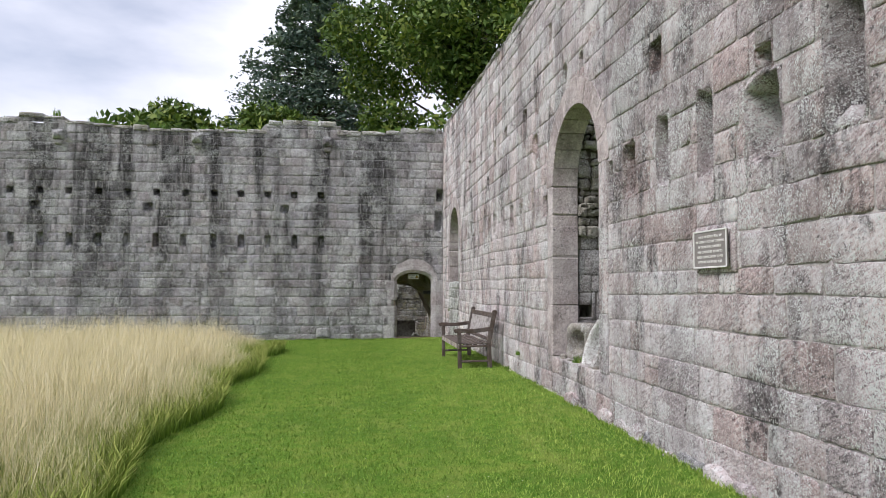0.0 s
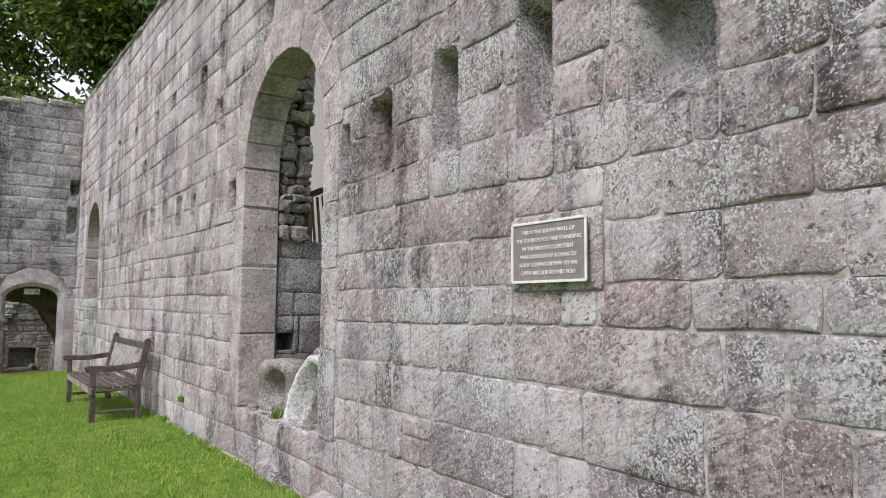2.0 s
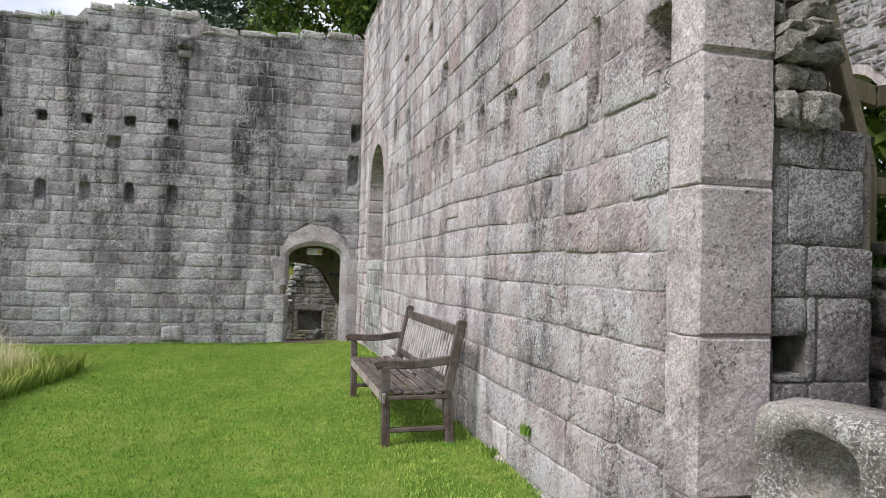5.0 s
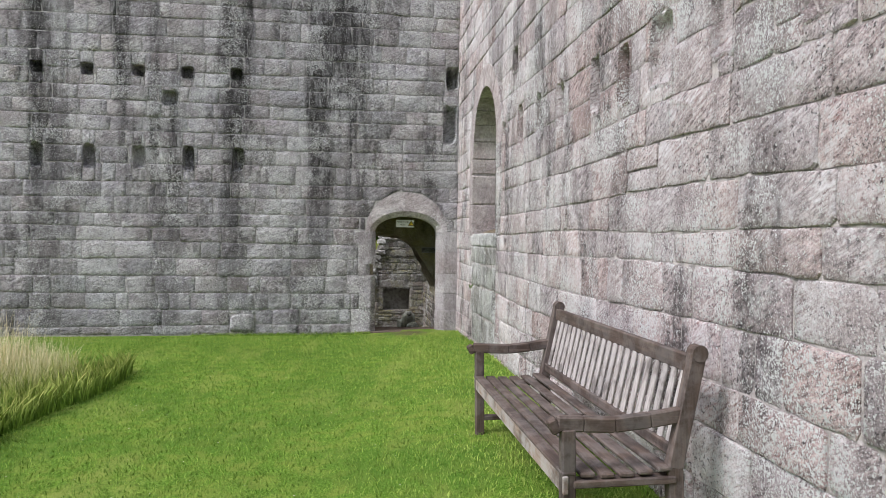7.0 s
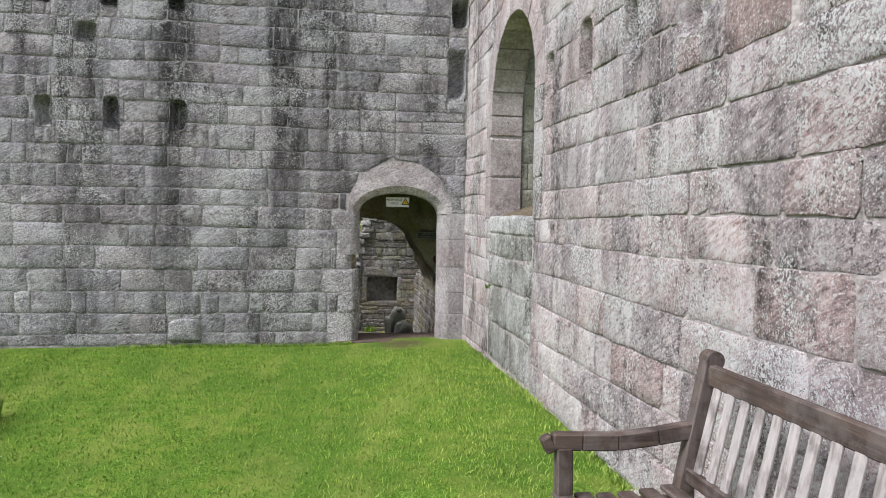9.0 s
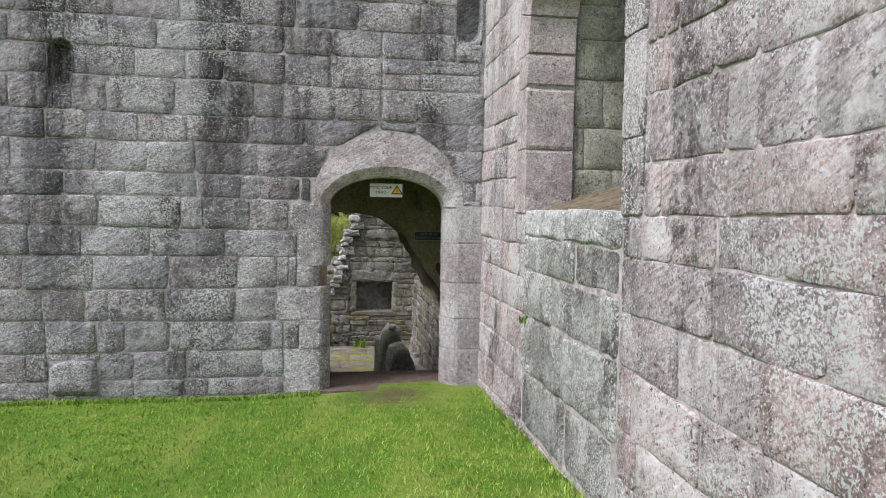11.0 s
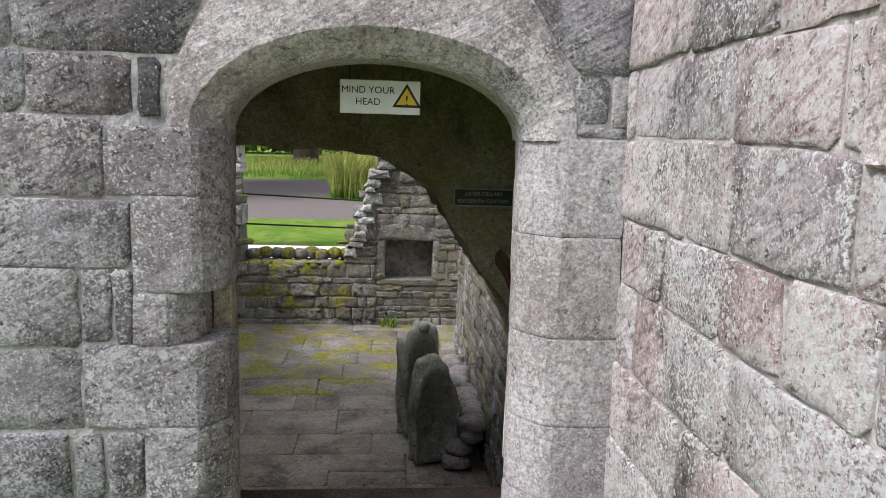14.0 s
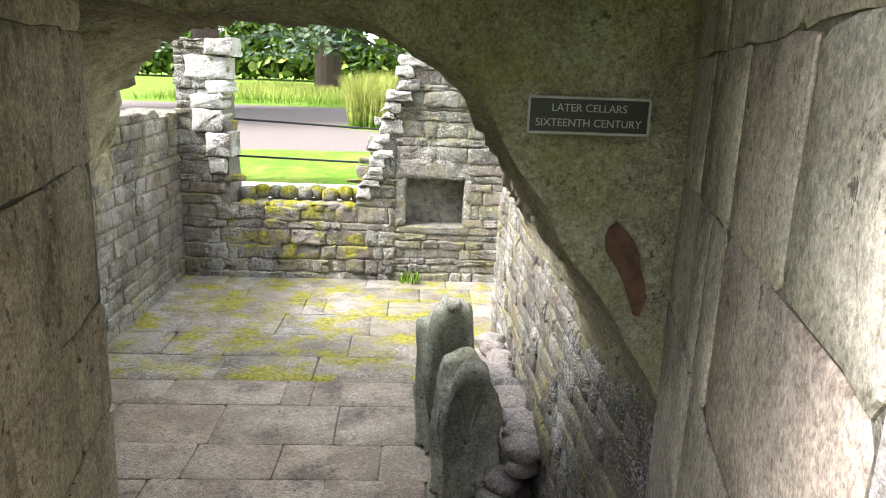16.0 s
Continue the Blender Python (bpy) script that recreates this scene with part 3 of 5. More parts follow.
arch_1 = Arch(6.77, 8.40, 0.57, 2.64, 0.79, 0.24)
arch_2 = Arch(16.27, 17.80, 1.52, 2.55, 0.80, 0.22)
EAST_HOLES = [
    (3.05, 3.36, 2.22, 3.05, 0.3), (3.72, 4.10, 2.16, 2.68, 0.28), (3.80, 3.98, 2.68, 2.86, 0.26), (4.49, 4.73, 2.18, 2.80, 0.22), (5.17, 5.42, 2.19, 2.77, 0.28),
    (5.82, 6.12, 2.20, 2.70, 0.28), (6.36, 6.50, 2.22, 2.61, 0.25), (5.29, 5.52, 3.15, 3.42, 0.2), (7.20, 7.36, 3.78, 3.96), (7.79, 7.99, 3.78, 4.0),
    (9.10, 9.34, 3.20, 3.46), (9.11, 9.24, 3.73, 4.04), (9.69, 9.90, 3.79, 3.96), (11.55, 11.68, 4.50, 4.81), (10.99, 11.2, 3.83, 3.99),
    (9.29, 9.43, 2.28, 2.75, 0.22), (8.62, 8.86, 2.30, 2.57, 0.22), (9.94, 10.18, 2.29, 2.62, 0.035), (10.51, 10.80, 2.30, 2.68, 0.035),
    (11.27, 11.46, 2.31, 2.71, 0.06), (11.86, 12.14, 2.31, 2.70, 0.05), (12.42, 12.61, 2.30, 2.67, 0.22), (12.94, 13.11, 2.34, 2.73, 0.22),
    (13.73, 13.94, 2.36, 2.74), (14.38, 14.56, 2.37, 2.78), (15.03, 15.26, 2.37, 2.79), (15.80, 15.98, 2.41, 2.75), (12.50, 12.74, 3.16, 3.42),
    (13.22, 13.45, 3.84, 4.02), (11.89, 12.1, 3.79, 3.96), (14.56, 14.85, 3.94, 4.09), (15.26, 15.50, 3.16, 3.42), (6.3, 6.42, 4.3, 4.5), (8.4, 8.55, 4.45, 4.7),
]
wall_east = wall_core("wall_east", on_east, -4.0, NORTH, -0.3, 5.05, east_top, 0.31, EAST_HOLES, [arch_1, arch_2], m_mortar,
                      "tall weathered pink and grey sandstone wall with sockets and arched openings")
rng = random.Random(5)
blocks = courses(-4.0, NORTH, -0.1, 5.9, (0.19, 0.28), (0.24, 0.66), rng, 0.045, (0.14, 0.37, 0.61, 0.857, 1.10, 1.342, 1.537, 1.755, 2.0, 2.21))
for h in EAST_HOLES:
    blocks = without(blocks, h[:4])
blocks = arch_1.cut(blocks)
blocks = arch_2.cut(blocks)
blocks = without(blocks, (16.24, 17.82, 0.12, 1.6))
blocks = without(blocks, (4.22, 4.76, 1.50, 1.82))
blocks = [clip(p, 0, 1, east_top(p[0][0]) + 0.02) for p in blocks]
blocks = [p for p in blocks if len(p) > 2 and area(p) > 0.006]


# ---- the cross wall with the doorway ----
def north_top(x):
    z = 5.48 + 0.03 * noise.noise((x * 2.1, 7, 0))
    if x > -0.45:
        return z + 0.07 * (x + 0.45)
    if x > -2.45:
        return 5.74
    if x < -5.7:
        z += min(0.10, (-5.7 - x) * 0.1)
    if -8.7 < x < -8.2 or -7.9 < x < -7.4:
        return z + 0.15
    return z


door = Arch(1.16, 2.10, 0.04, 1.56, 0.24, 0.075)
head = Arch(1.015, 2.255, 1.0, 1.57, 0.60, 0.0)
JAMB_LEFT = ((0.03, 0.39, 0.80, 1.165), (0.39, 0.63, 0.92, 1.165), (0.63, 0.90, 0.74, 1.165), (0.90, 1.065, 0.90, 1.085), (1.065, 1.365, 0.90, 1.165), (1.365, 1.57, 0.83, 1.165))
NORTH_HOLES = [(x - 0.09, x + 0.09, 3.76, 3.94) for x in (-8.69, -7.98, -7.28, -6.55, -5.84, -5.12, -4.39, -3.66, -2.98, -2.28, -1.60, -0.90)]
NORTH_HOLES += [(x - 0.085, x + 0.085, 2.42, 2.78, 0.16) for x in (-8.64, -7.94, -7.23, -6.53, -5.83, -5.11, -4.42, -3.66, -2.95, -2.27, -1.57, -0.87)]
NORTH_HOLES += [(x - 0.12, x + 0.12, 3.36, 3.58, 0.18) for x in (-8.08, -5.32, -1.84)] + [(2.20, 2.41, 3.74, 4.10), (2.17, 2.39, 2.90, 3.52, 0.14), (-5.4, -5.1, 5.0, 5.1, 0.05)]
wall_north = wall_core("wall_north", on_north, -16.0, 2.9, -0.3, 5.36, north_top, 0.3, NORTH_HOLES, [Arch(1.05, 2.24, 0.04, 1.56, 0.33, 0.075)], m_mortar_dark,
                       "soot-streaked grey sandstone wall with two rows of joist sockets and a low doorway")
bl2 = courses(-16.0, EAST, 0.02, 6.1, (0.20, 0.27), (0.28, 0.62), rng, 0.03, (0.15, 0.39, 0.63, 0.87, 1.13, 1.365, 1.60, 1.78, 2.02, 2.24, 2.51, 2.75))
for h in NORTH_HOLES:
    bl2 = without(bl2, h[:4])
bl2 = head.cut(bl2)
for z0, z1, left, edge in JAMB_LEFT:
    bl2 = without(bl2, (left, 1.2, z0, z1 + 0.002))
bl2 = without(bl2, (2.10, EAST, 0.0, 1.57))
bl2 = without(bl2, (1.0, 2.2, 0.0, 1.6))
bl2 = without(bl2, (-0.98, -0.60, 0.05, 0.32))
bl2 = [clip(p, 0, 1, north_top(sum(q[0] for q in p) / len(p))) for p in bl2]
bl2 = [p for p in bl2 if len(p) > 2 and area(p) > 0.006]

surround(arch_1, on_east, rng, wall_east, m_jamb, 0.30, 11, (0.42, 0.62), proud=0.012, near_side=m_pink)
surround(arch_2, on_east, rng, wall_east, m_jamb, 0.30, 11, (0.3, 0.5), proud=0.012, near_side=m_pink)


def arch_head(a, outer, material):
    """The great stone over the doorway: flat face, broad worn chamfer, soffit."""
    n, v, f = 48, [], []
    for i in range(n + 1):
        t = math.pi * i / n
        e, w = outer.point(t), 0.004 * noise.noise((i * 0.5, 2, 0))
        ring = [(*e, -0.06), (*e, 0.004), (*a.point(t, 0.13), 0.011 + w), (*a.point(t, 0.083 + w), 0.010), (*a.point(t, 0.068 + w), -0.002), (*a.point(t, 0.012), -0.062), (*a.point(t, 0.0), -0.085), (*a.point(t, 0.0), -0.26), (*a.point(t, 0.16), -0.26)]
        v += [on_north(*p) for p in ring]
    k = 9
    for i in range(n):
        for j in range(k - 1):
            f.append((i * k + j, i * k + j + 1, (i + 1) * k + j + 1, (i + 1) * k + j))
    c = sum((Vector(x) for x in v), Vector()) / len(v)
    link_mesh("arch_stone", [Vector(x) - c for x in v], f, material, wall_north, "single great chamfered arch stone").location = c


arch_head(door, head, m_ring)



def single(poly, put, parent, material, name, **how):
    v, f = block_geometry(poly, put, rng, **how)
    c = sum((Vector(x) for x in v), Vector()) / len(v)
    ob = link_mesh(name, [Vector(x) - c for x in v], f, material, parent, smooth=face_only(f) if how.get("bevel", 0) < 0.02 else True)
    ob.location = c
    return ob


def chamfered(z0, z1, plan, material, name):
    """A jamb block: its plan (x, y) drawn up from z0 to z1 with eased beds."""
    c = (sum(p[0] for p in plan) / len(plan), sum(p[1] for p in plan) / len(plan))
    n, v = len(plan), []
    jx, jy = rng.uniform(-0.004, 0.004), rng.uniform(-0.005, 0.003)
    for z, k in ((z0 + 0.001, 0.965), (z0 + 0.010, 0.993), (z0 + 0.03, 1.0), ((z0 + z1) / 2, 1.004), (z1 - 0.03, 1.0), (z1 - 0.010, 0.993), (z1 - 0.001, 0.965)):
        for i, p in enumerate(plan):
            v.append((c[0] + (p[0] - c[0]) * k + jx + 0.004 * noise.noise((i * 3.1, z * 6, 1)), c[1] + (p[1] - c[1]) * k + jy + 0.004 * noise.noise((i * 3.1, z * 6, 8)), z))
    f = [(j * n + i, j * n + (i + 1) % n, (j + 1) * n + (i + 1) % n, (j + 1) * n + i) for j in range(6) for i in range(n)]
    f += [tuple(range(n))[::-1], tuple(range(6 * n, 7 * n))]
    o = Vector((c[0], c[1], z0))
    link_mesh(name, [Vector(x) - o for x in v], f, material, wall_north).location = o


# pale chamfered quoins of the doorway, up to the corner, and the darker jamb with its bar socket
z = 0.03
for h in (0.34, 0.26, 0.30, 0.33, 0.31):
    chamfered(z, z + h, [(2.10, NORTH + 0.17), (2.10, NORTH + 0.13), (2.108, NORTH + 0.10), (2.128, NORTH + 0.07), (2.165, NORTH + 0.027), (2.195, NORTH - 0.002), (2.225, NORTH - 0.014), (2.27, NORTH - 0.016), (2.419, NORTH - 0.016), (2.419, NORTH + 0.17)], m_pale, "quoin")
    z += h
for z0, z1, left, edge in JAMB_LEFT:
    chamfered(z0, z1, [(left, NORTH + 0.21), (left, NORTH - 0.012), (edge - 0.085, NORTH - 0.012), (edge - 0.06, NORTH - 0.002), (edge - 0.012, NORTH + 0.06), (edge, NORTH + 0.10), (edge, NORTH + 0.21)], m_door, "jamb_stone")
single([(-0.97, 0.06), (-0.61, 0.05), (-0.62, 0.31), (-0.80, 0.33), (-0.96, 0.29)], on_north, wall_north, m_grey, "stone", proud=(0.05, 0.06), bevel=0.03)
# the blocked foot of the second arch and its sill
for poly in courses(16.26, 17.80, 0.14, 1.38, (0.3, 0.4), (0.45, 0.85), rng, 0.03, (0.50, 0.87, 1.15, 1.39)):
    poly = clip(poly, 0, 1, 1.38)
    if len(poly) > 2 and area(poly) > 0.02:
        single(poly, on_east, wall_east, m_infill, "stone", gap=0.006, bevel=0.014, jit=0.010, proud=(0.002, 0.022))
u = 16.25
for w, mat in ((0.74, m_sill), (0.44, m_sill), (0.36, m_sill)):
    single([(u, 1.37), (u + w, 1.38), (u + w, 1.55), (u, 1.54)], on_east, wall_east, mat, "sill_stone", gap=0.004, proud=(0.01, 0.03), bevel=0.014, jit=0.008, deep=0.6)
    u += w

# rough footing stones along the foot of the long wall
u = 1.5
while u < 15.8:
    w = rng.uniform(0.18, 0.5)
    t = rng.uniform(0.08, 0.26) if u < 8 else rng.uniform(0.05, 0.16)
    single([(u, -0.12), (u + w, -0.12), (u + w - 0.02, t * rng.uniform(0.7, 1)), (u + w * 0.5, t), (u + 0.02, t * rng.uniform(0.6, 1))], on_east, wall_east, m_pink if rng.random() < 0.8 else m_grey, "footing_stone", proud=(0.02, 0.075), bevel=0.022, jit=0.015)
    u += w
# coping and corbels
for k, (wall, put, lo, hi, top) in enumerate(((wall_north, on_north, -16.0, 2.36, north_top), (wall_east, on_east, -1.0, 19.0, east_top))):
    u = lo
    while u < hi:
        w = rng.uniform(0.35, 0.75)
        t = top(u + w / 2)
        h = rng.uniform(0.05, 0.16) if k == 0 else rng.uniform(0.03, 0.09)
        if min(u + w, hi) - u > 0.08:
            single([(u, t - 0.03), (min(u + w, hi), t - 0.03), (min(u + w, hi) - 0.01, t + h * rng.uniform(0.6, 1)), (u + 0.02, t + h)], put, wall, m_cap, "coping_stone", proud=(0.015, 0.05), bevel=0.03, jit=0.012, deep=0.45)
        u += w
for x in (-7.55, -4.11, -0.73):
    single([(x - 0.13, 5.16), (x + 0.13, 5.16), (x + 0.15, 5.40), (x - 0.15, 5.40)], on_north, wall_north, m_grey, "corbel", proud=(0.20, 0.22), bevel=0.09, jit=0.01)
    single([(x - 0.09, 5.02), (x + 0.09, 5.02), (x + 0.11, 5.16), (x - 0.11, 5.16)], on_north, wall_north, m_pale, "corbel", proud=(0.09, 0.1), bevel=0.04, jit=0.01)

# ---- the passage and the cellar ----
FLOOR = -1.15


def box_structure(name, a, b, material, label, category="wall"):
    bm = bmesh.new()
    c = [(p + q) / 2 for p, q in zip(a, b)]
    bmesh.ops.create_cube(bm, size=1.0, matrix=Matrix.Translation(c) @ Matrix.Diagonal((b[0] - a[0], b[1] - a[1], b[2] - a[2], 1)))
    ob = part(name, bm, material)
    return tagged(ob, label, category, kind="structure")


def faced(name, put, u0, u1, z0, z1, thick, label, heights, lengths, near, one, joined, outline=None, holes=(), core=m_mortar_cell, wave=0.03, zm=None, **how):
    """A wall of rough blocks: body and stones below an outline top(u)."""
    top = outline or (lambda u: z1)
    ob = wall_core(name, put, u0, u1, z0, zm if zm is not None else z1 - 0.05, top, thick, list(holes), [], core, label, 0.12 if outline else 0.5)
    bl = courses(u0, u1, z0, z1 + 0.3, heights, lengths, rng, wave)
    for h in holes:
        bl = without(bl, h[:4])
    bl = [clip(p, 0, 1, top(sum(q[0] for q in p) / len(p)) + 0.01) for p in bl]
    bl = [p for p in bl if len(p) > 2 and area(p) > 0.003]
    lay(bl, put, rng, ob, near, one, joined, **how)
    return ob


always = lambda u, v: True
m_earth = mortar("dark earth joint", (0.10, 0.085, 0.07))
m_step = masonry("dark worn step", [(0.13, 0.10, 0.08), (0.15, 0.115, 0.09)], lichen=0.0, bump=0.4, tooled=0.25)
m_pass = masonry("damp passage stone", [(0.50, 0.445, 0.345), (0.44, 0.39, 0.30), (0.53, 0.47, 0.37)], lichen=0.05, moss=0.08, bump=0.5, tooled=0.25, chipped=0.35)
m_passr = masonry("plastered passage stone", [(0.41, 0.345, 0.30), (0.39, 0.355, 0.29), (0.45, 0.41, 0.355)], lichen=0.15, bump=0.3, tooled=0.25, chipped=0.35)
# splayed sides of the passage
wall_passage_left = faced("wall_passage_left", lambda u, z, d: (1.13 - 0.19 * (u - 19.40) + d, u, z), 19.40, 20.76, -1.35, 2.3, 0.25, "smooth green-stained side wall of the doorway passage",
                          (0.28, 0.4), (0.35, 0.6), always, m_pass, m_pass, gap=0.0015, bevel=0.006, proud=(0.004, 0.014), jit=0.006)
wall_passage_right = faced("wall_passage_right", lambda u, z, d: (2.104 + 0.265 * (u - 19.325) - d, u, z), 19.325, 20.76, -1.35, 2.3, 0.25, "pinkish plastered side wall of the doorway passage",
                           (0.3, 0.5), (0.35, 0.75), always, m_passr, m_passr, gap=0.0015, bevel=0.004, proud=(0.003, 0.010), jit=0.006)
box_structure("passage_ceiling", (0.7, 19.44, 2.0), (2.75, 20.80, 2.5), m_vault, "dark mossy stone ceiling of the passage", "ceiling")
for i in range(6):
    box_structure("step_%d" % (i + 1), (0.85, 19.64 + 0.27 * i, -1.3), (2.52, 19.92 + 0.27 * i + (0.0 if i < 5 else 0.1), 0.02 - 0.19 * i), m_step, "worn brown stone step down to the cellar", "step")
box_structure("threshold", (0.9, 19.09, -0.3), (2.46, 19.64, 0.052), m_step, "worn earthy stone threshold of the doorway", "threshold")


def vault_z(x):
    s = (x - 0.78) / 1.80
    return 1.56 * math.sqrt(max(0.0, 1 - s * s)) - 0.02 + 0.12 * math.exp(-((x - 1.68) / 0.34) ** 2) - 0.10 * math.exp(-((x - 2.28) / 0.2) ** 2)


def build_vault():
    """A broken barrel vault over the near end of the cellar: front face, soffit and ragged far edge."""
    nx, ny = 90, 48
    v, f = [], []
    for j in range(ny + 1):
        for i in range(nx + 1):
            a = math.pi * (1 - i / nx)
            x = 0.78 + 1.80 * math.cos(a)
            i = i * 64 / nx
            end = 21.2 + 1.95 * max(0.0, min(0.6, 1.4 - x)) + 1.65 * max(0.0, 0.8 - x) + 4.0 * max(0.0, x - 1.9) + 0.2 * noise.noise((i * 0.33, 2, 0)) + 0.12 * noise.noise((i * 0.9, 5, 0))
            y = 20.73 + (end - 20.73) * j / ny
            r = 0.04 * noise.noise((x * 3, y * 3, 1)) + 0.035 * noise.noise((i * 0.45, y * 9, 4)) + 0.02 * noise.noise((i * 0.9, y * 20, 7))
            v.append((x - r * math.cos(a), y, vault_z(x) - r * math.sin(a)))
    w = nx + 1
    for j in range(ny):
        for i in range(nx):
            f.append((j * w + i, j * w + i + 1, (j + 1) * w + i + 1, (j + 1) * w + i))
    k = len(v)
    # front face up to the ceiling, uneven
    rows = 14
    for j in range(rows + 1):
        for i in range(nx + 1):
            x, y, z = v[i]
            zz = z + (2.3 - z) * j / rows
            v.append((x, 20.73 + (0 if j == 0 else 0.03 * noise.noise((x * 4, zz * 4, 9)) + 0.02 * noise.noise((x * 11, zz * 11, 2))), zz))
    for j in range(rows):
        for i in range(nx):
            f.append((k + j * w + i, k + (j + 1) * w + i, k + (j + 1) * w + i + 1, k + j * w + i + 1))
    # broken far edge and the upper side
    k = len(v)
    for i in range(nx + 1):
        x, y, z = v[ny * w + i]
        v.append((x, y - 0.05 + 0.05 * noise.noise((i * 0.7, 1, 1)), z + 0.22 + 0.12 * noise.noise((i * 0.45, 3, 3))))
        v.append((x, 20.73, z + 0.45))
    for i in range(nx):
        a, b = ny * w + i, ny * w + i + 1
        f.append((a, b, k + 2 * i + 2, k + 2 * i))
        f.append((k + 2 * i, k + 2 * i + 2, k + 2 * i + 3, k + 2 * i + 1))
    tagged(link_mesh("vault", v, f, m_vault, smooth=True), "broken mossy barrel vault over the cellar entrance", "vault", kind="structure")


build_vault()
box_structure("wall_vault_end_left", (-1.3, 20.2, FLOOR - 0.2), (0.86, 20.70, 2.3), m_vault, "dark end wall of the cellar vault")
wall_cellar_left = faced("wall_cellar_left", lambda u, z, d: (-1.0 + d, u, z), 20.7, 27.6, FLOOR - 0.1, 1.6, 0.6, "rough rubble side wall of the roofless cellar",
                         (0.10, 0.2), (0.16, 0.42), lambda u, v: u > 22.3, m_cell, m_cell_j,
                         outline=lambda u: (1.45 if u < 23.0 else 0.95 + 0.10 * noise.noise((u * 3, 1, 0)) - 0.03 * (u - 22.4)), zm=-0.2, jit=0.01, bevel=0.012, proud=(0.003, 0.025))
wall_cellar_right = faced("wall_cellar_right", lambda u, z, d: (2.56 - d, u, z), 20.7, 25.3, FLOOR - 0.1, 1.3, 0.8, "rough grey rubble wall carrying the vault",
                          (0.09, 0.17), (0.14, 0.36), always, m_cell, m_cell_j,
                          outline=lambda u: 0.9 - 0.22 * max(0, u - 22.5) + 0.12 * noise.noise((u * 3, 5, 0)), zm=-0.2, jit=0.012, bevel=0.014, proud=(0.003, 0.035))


def back_top(x):
    w = 0.05 * noise.noise((x * 7, 3, 0))
    if x < -0.42:
        return 1.62 + w
    if x < 1.10:
        return -0.26 + w
    if x < 1.62:
        return -0.2 + (x - 1.10) * 3.1 + 0.12 * round((x - 1.1) * 6) / 6 + w
    return min(2.1, 1.42 + (x - 1.62) * 0.9) + w


on_back = lambda u, z, d: (u, 27.3 - d, z)
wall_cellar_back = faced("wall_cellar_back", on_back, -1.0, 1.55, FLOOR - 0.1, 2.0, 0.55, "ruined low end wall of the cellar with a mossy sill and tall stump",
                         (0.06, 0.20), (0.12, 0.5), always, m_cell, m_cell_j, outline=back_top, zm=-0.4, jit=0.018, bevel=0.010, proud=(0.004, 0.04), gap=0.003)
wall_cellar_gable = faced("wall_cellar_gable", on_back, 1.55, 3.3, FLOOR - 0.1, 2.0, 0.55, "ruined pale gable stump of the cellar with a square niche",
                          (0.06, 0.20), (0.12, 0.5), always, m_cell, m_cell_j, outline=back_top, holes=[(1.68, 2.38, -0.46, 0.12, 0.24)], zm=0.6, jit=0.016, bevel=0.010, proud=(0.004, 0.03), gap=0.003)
m_mossy = masonry("mossy stone", CELL, lichen=0.4, moss=2.4, tooled=0.25)
for ob in wall_cellar_back.children:
    if -0.45 < ob.location.x < 1.2 and ob.location.z > -0.85 and not ob.get("kind"):
        ob.data.materials[0] = m_mossy
# frame stones of the niche
for poly in ([(1.55, 0.12), (2.46, 0.12), (2.44, 0.34), (1.60, 0.36)], [(1.60, -0.56), (2.46, -0.56), (2.46, -0.46), (1.60, -0.46)], [(1.54, -0.46), (1.68, -0.46), (1.68, 0.12), (1.55, 0.12)], [(2.38, -0.46), (2.47, -0.46), (2.47, 0.12), (2.38, 0.12)]):
    single(poly, lambda u, z, d: (u, 27.3 - d, z), wall_cellar_gable, m_cell, "niche_stone", gap=0.003, proud=(0.022, 0.026), bevel=0.008, jit=0.004, deep=0.3)
# whitened stones up the broken edges
edge_rng, zz = random.Random(77), -0.15
while zz < 1.42:
    hh, xx, ww = edge_rng.uniform(0.07, 0.17), 1.06 + (zz + 0.2) / 3.2 + edge_rng.uniform(-0.05, 0.04), edge_rng.uniform(0.16, 0.34)
    single([(xx, zz + 0.01), (xx + ww, zz), (xx + ww - 0.02, zz + hh), (xx + edge_rng.uniform(0.01, 0.06), zz + hh)], lambda u, z, d: (u, 27.28 - d, z), wall_cellar_back, m_white, "stone", proud=(0.02, 0.09), bevel=0.014, jit=0.02, deep=0.4)
    zz += hh
zz = 0.12
while zz < 1.62:
    hh, ww, out = edge_rng.uniform(0.10, 0.28), edge_rng.uniform(0.22, 0.5), edge_rng.uniform(-0.06, 0.04) + (0.10 if 1.2 < zz < 1.5 else 0.0)
    single([(-0.40 - ww, zz), (-0.40 + out, zz + 0.01), (-0.41 + out, zz + hh), (-0.40 - ww, zz + hh)], lambda u, z, d: (u, 27.28 - d, z), wall_cellar_back, m_white, "stone", proud=(0.02, 0.09), bevel=0.014, jit=0.02, deep=0.4)
    zz += hh


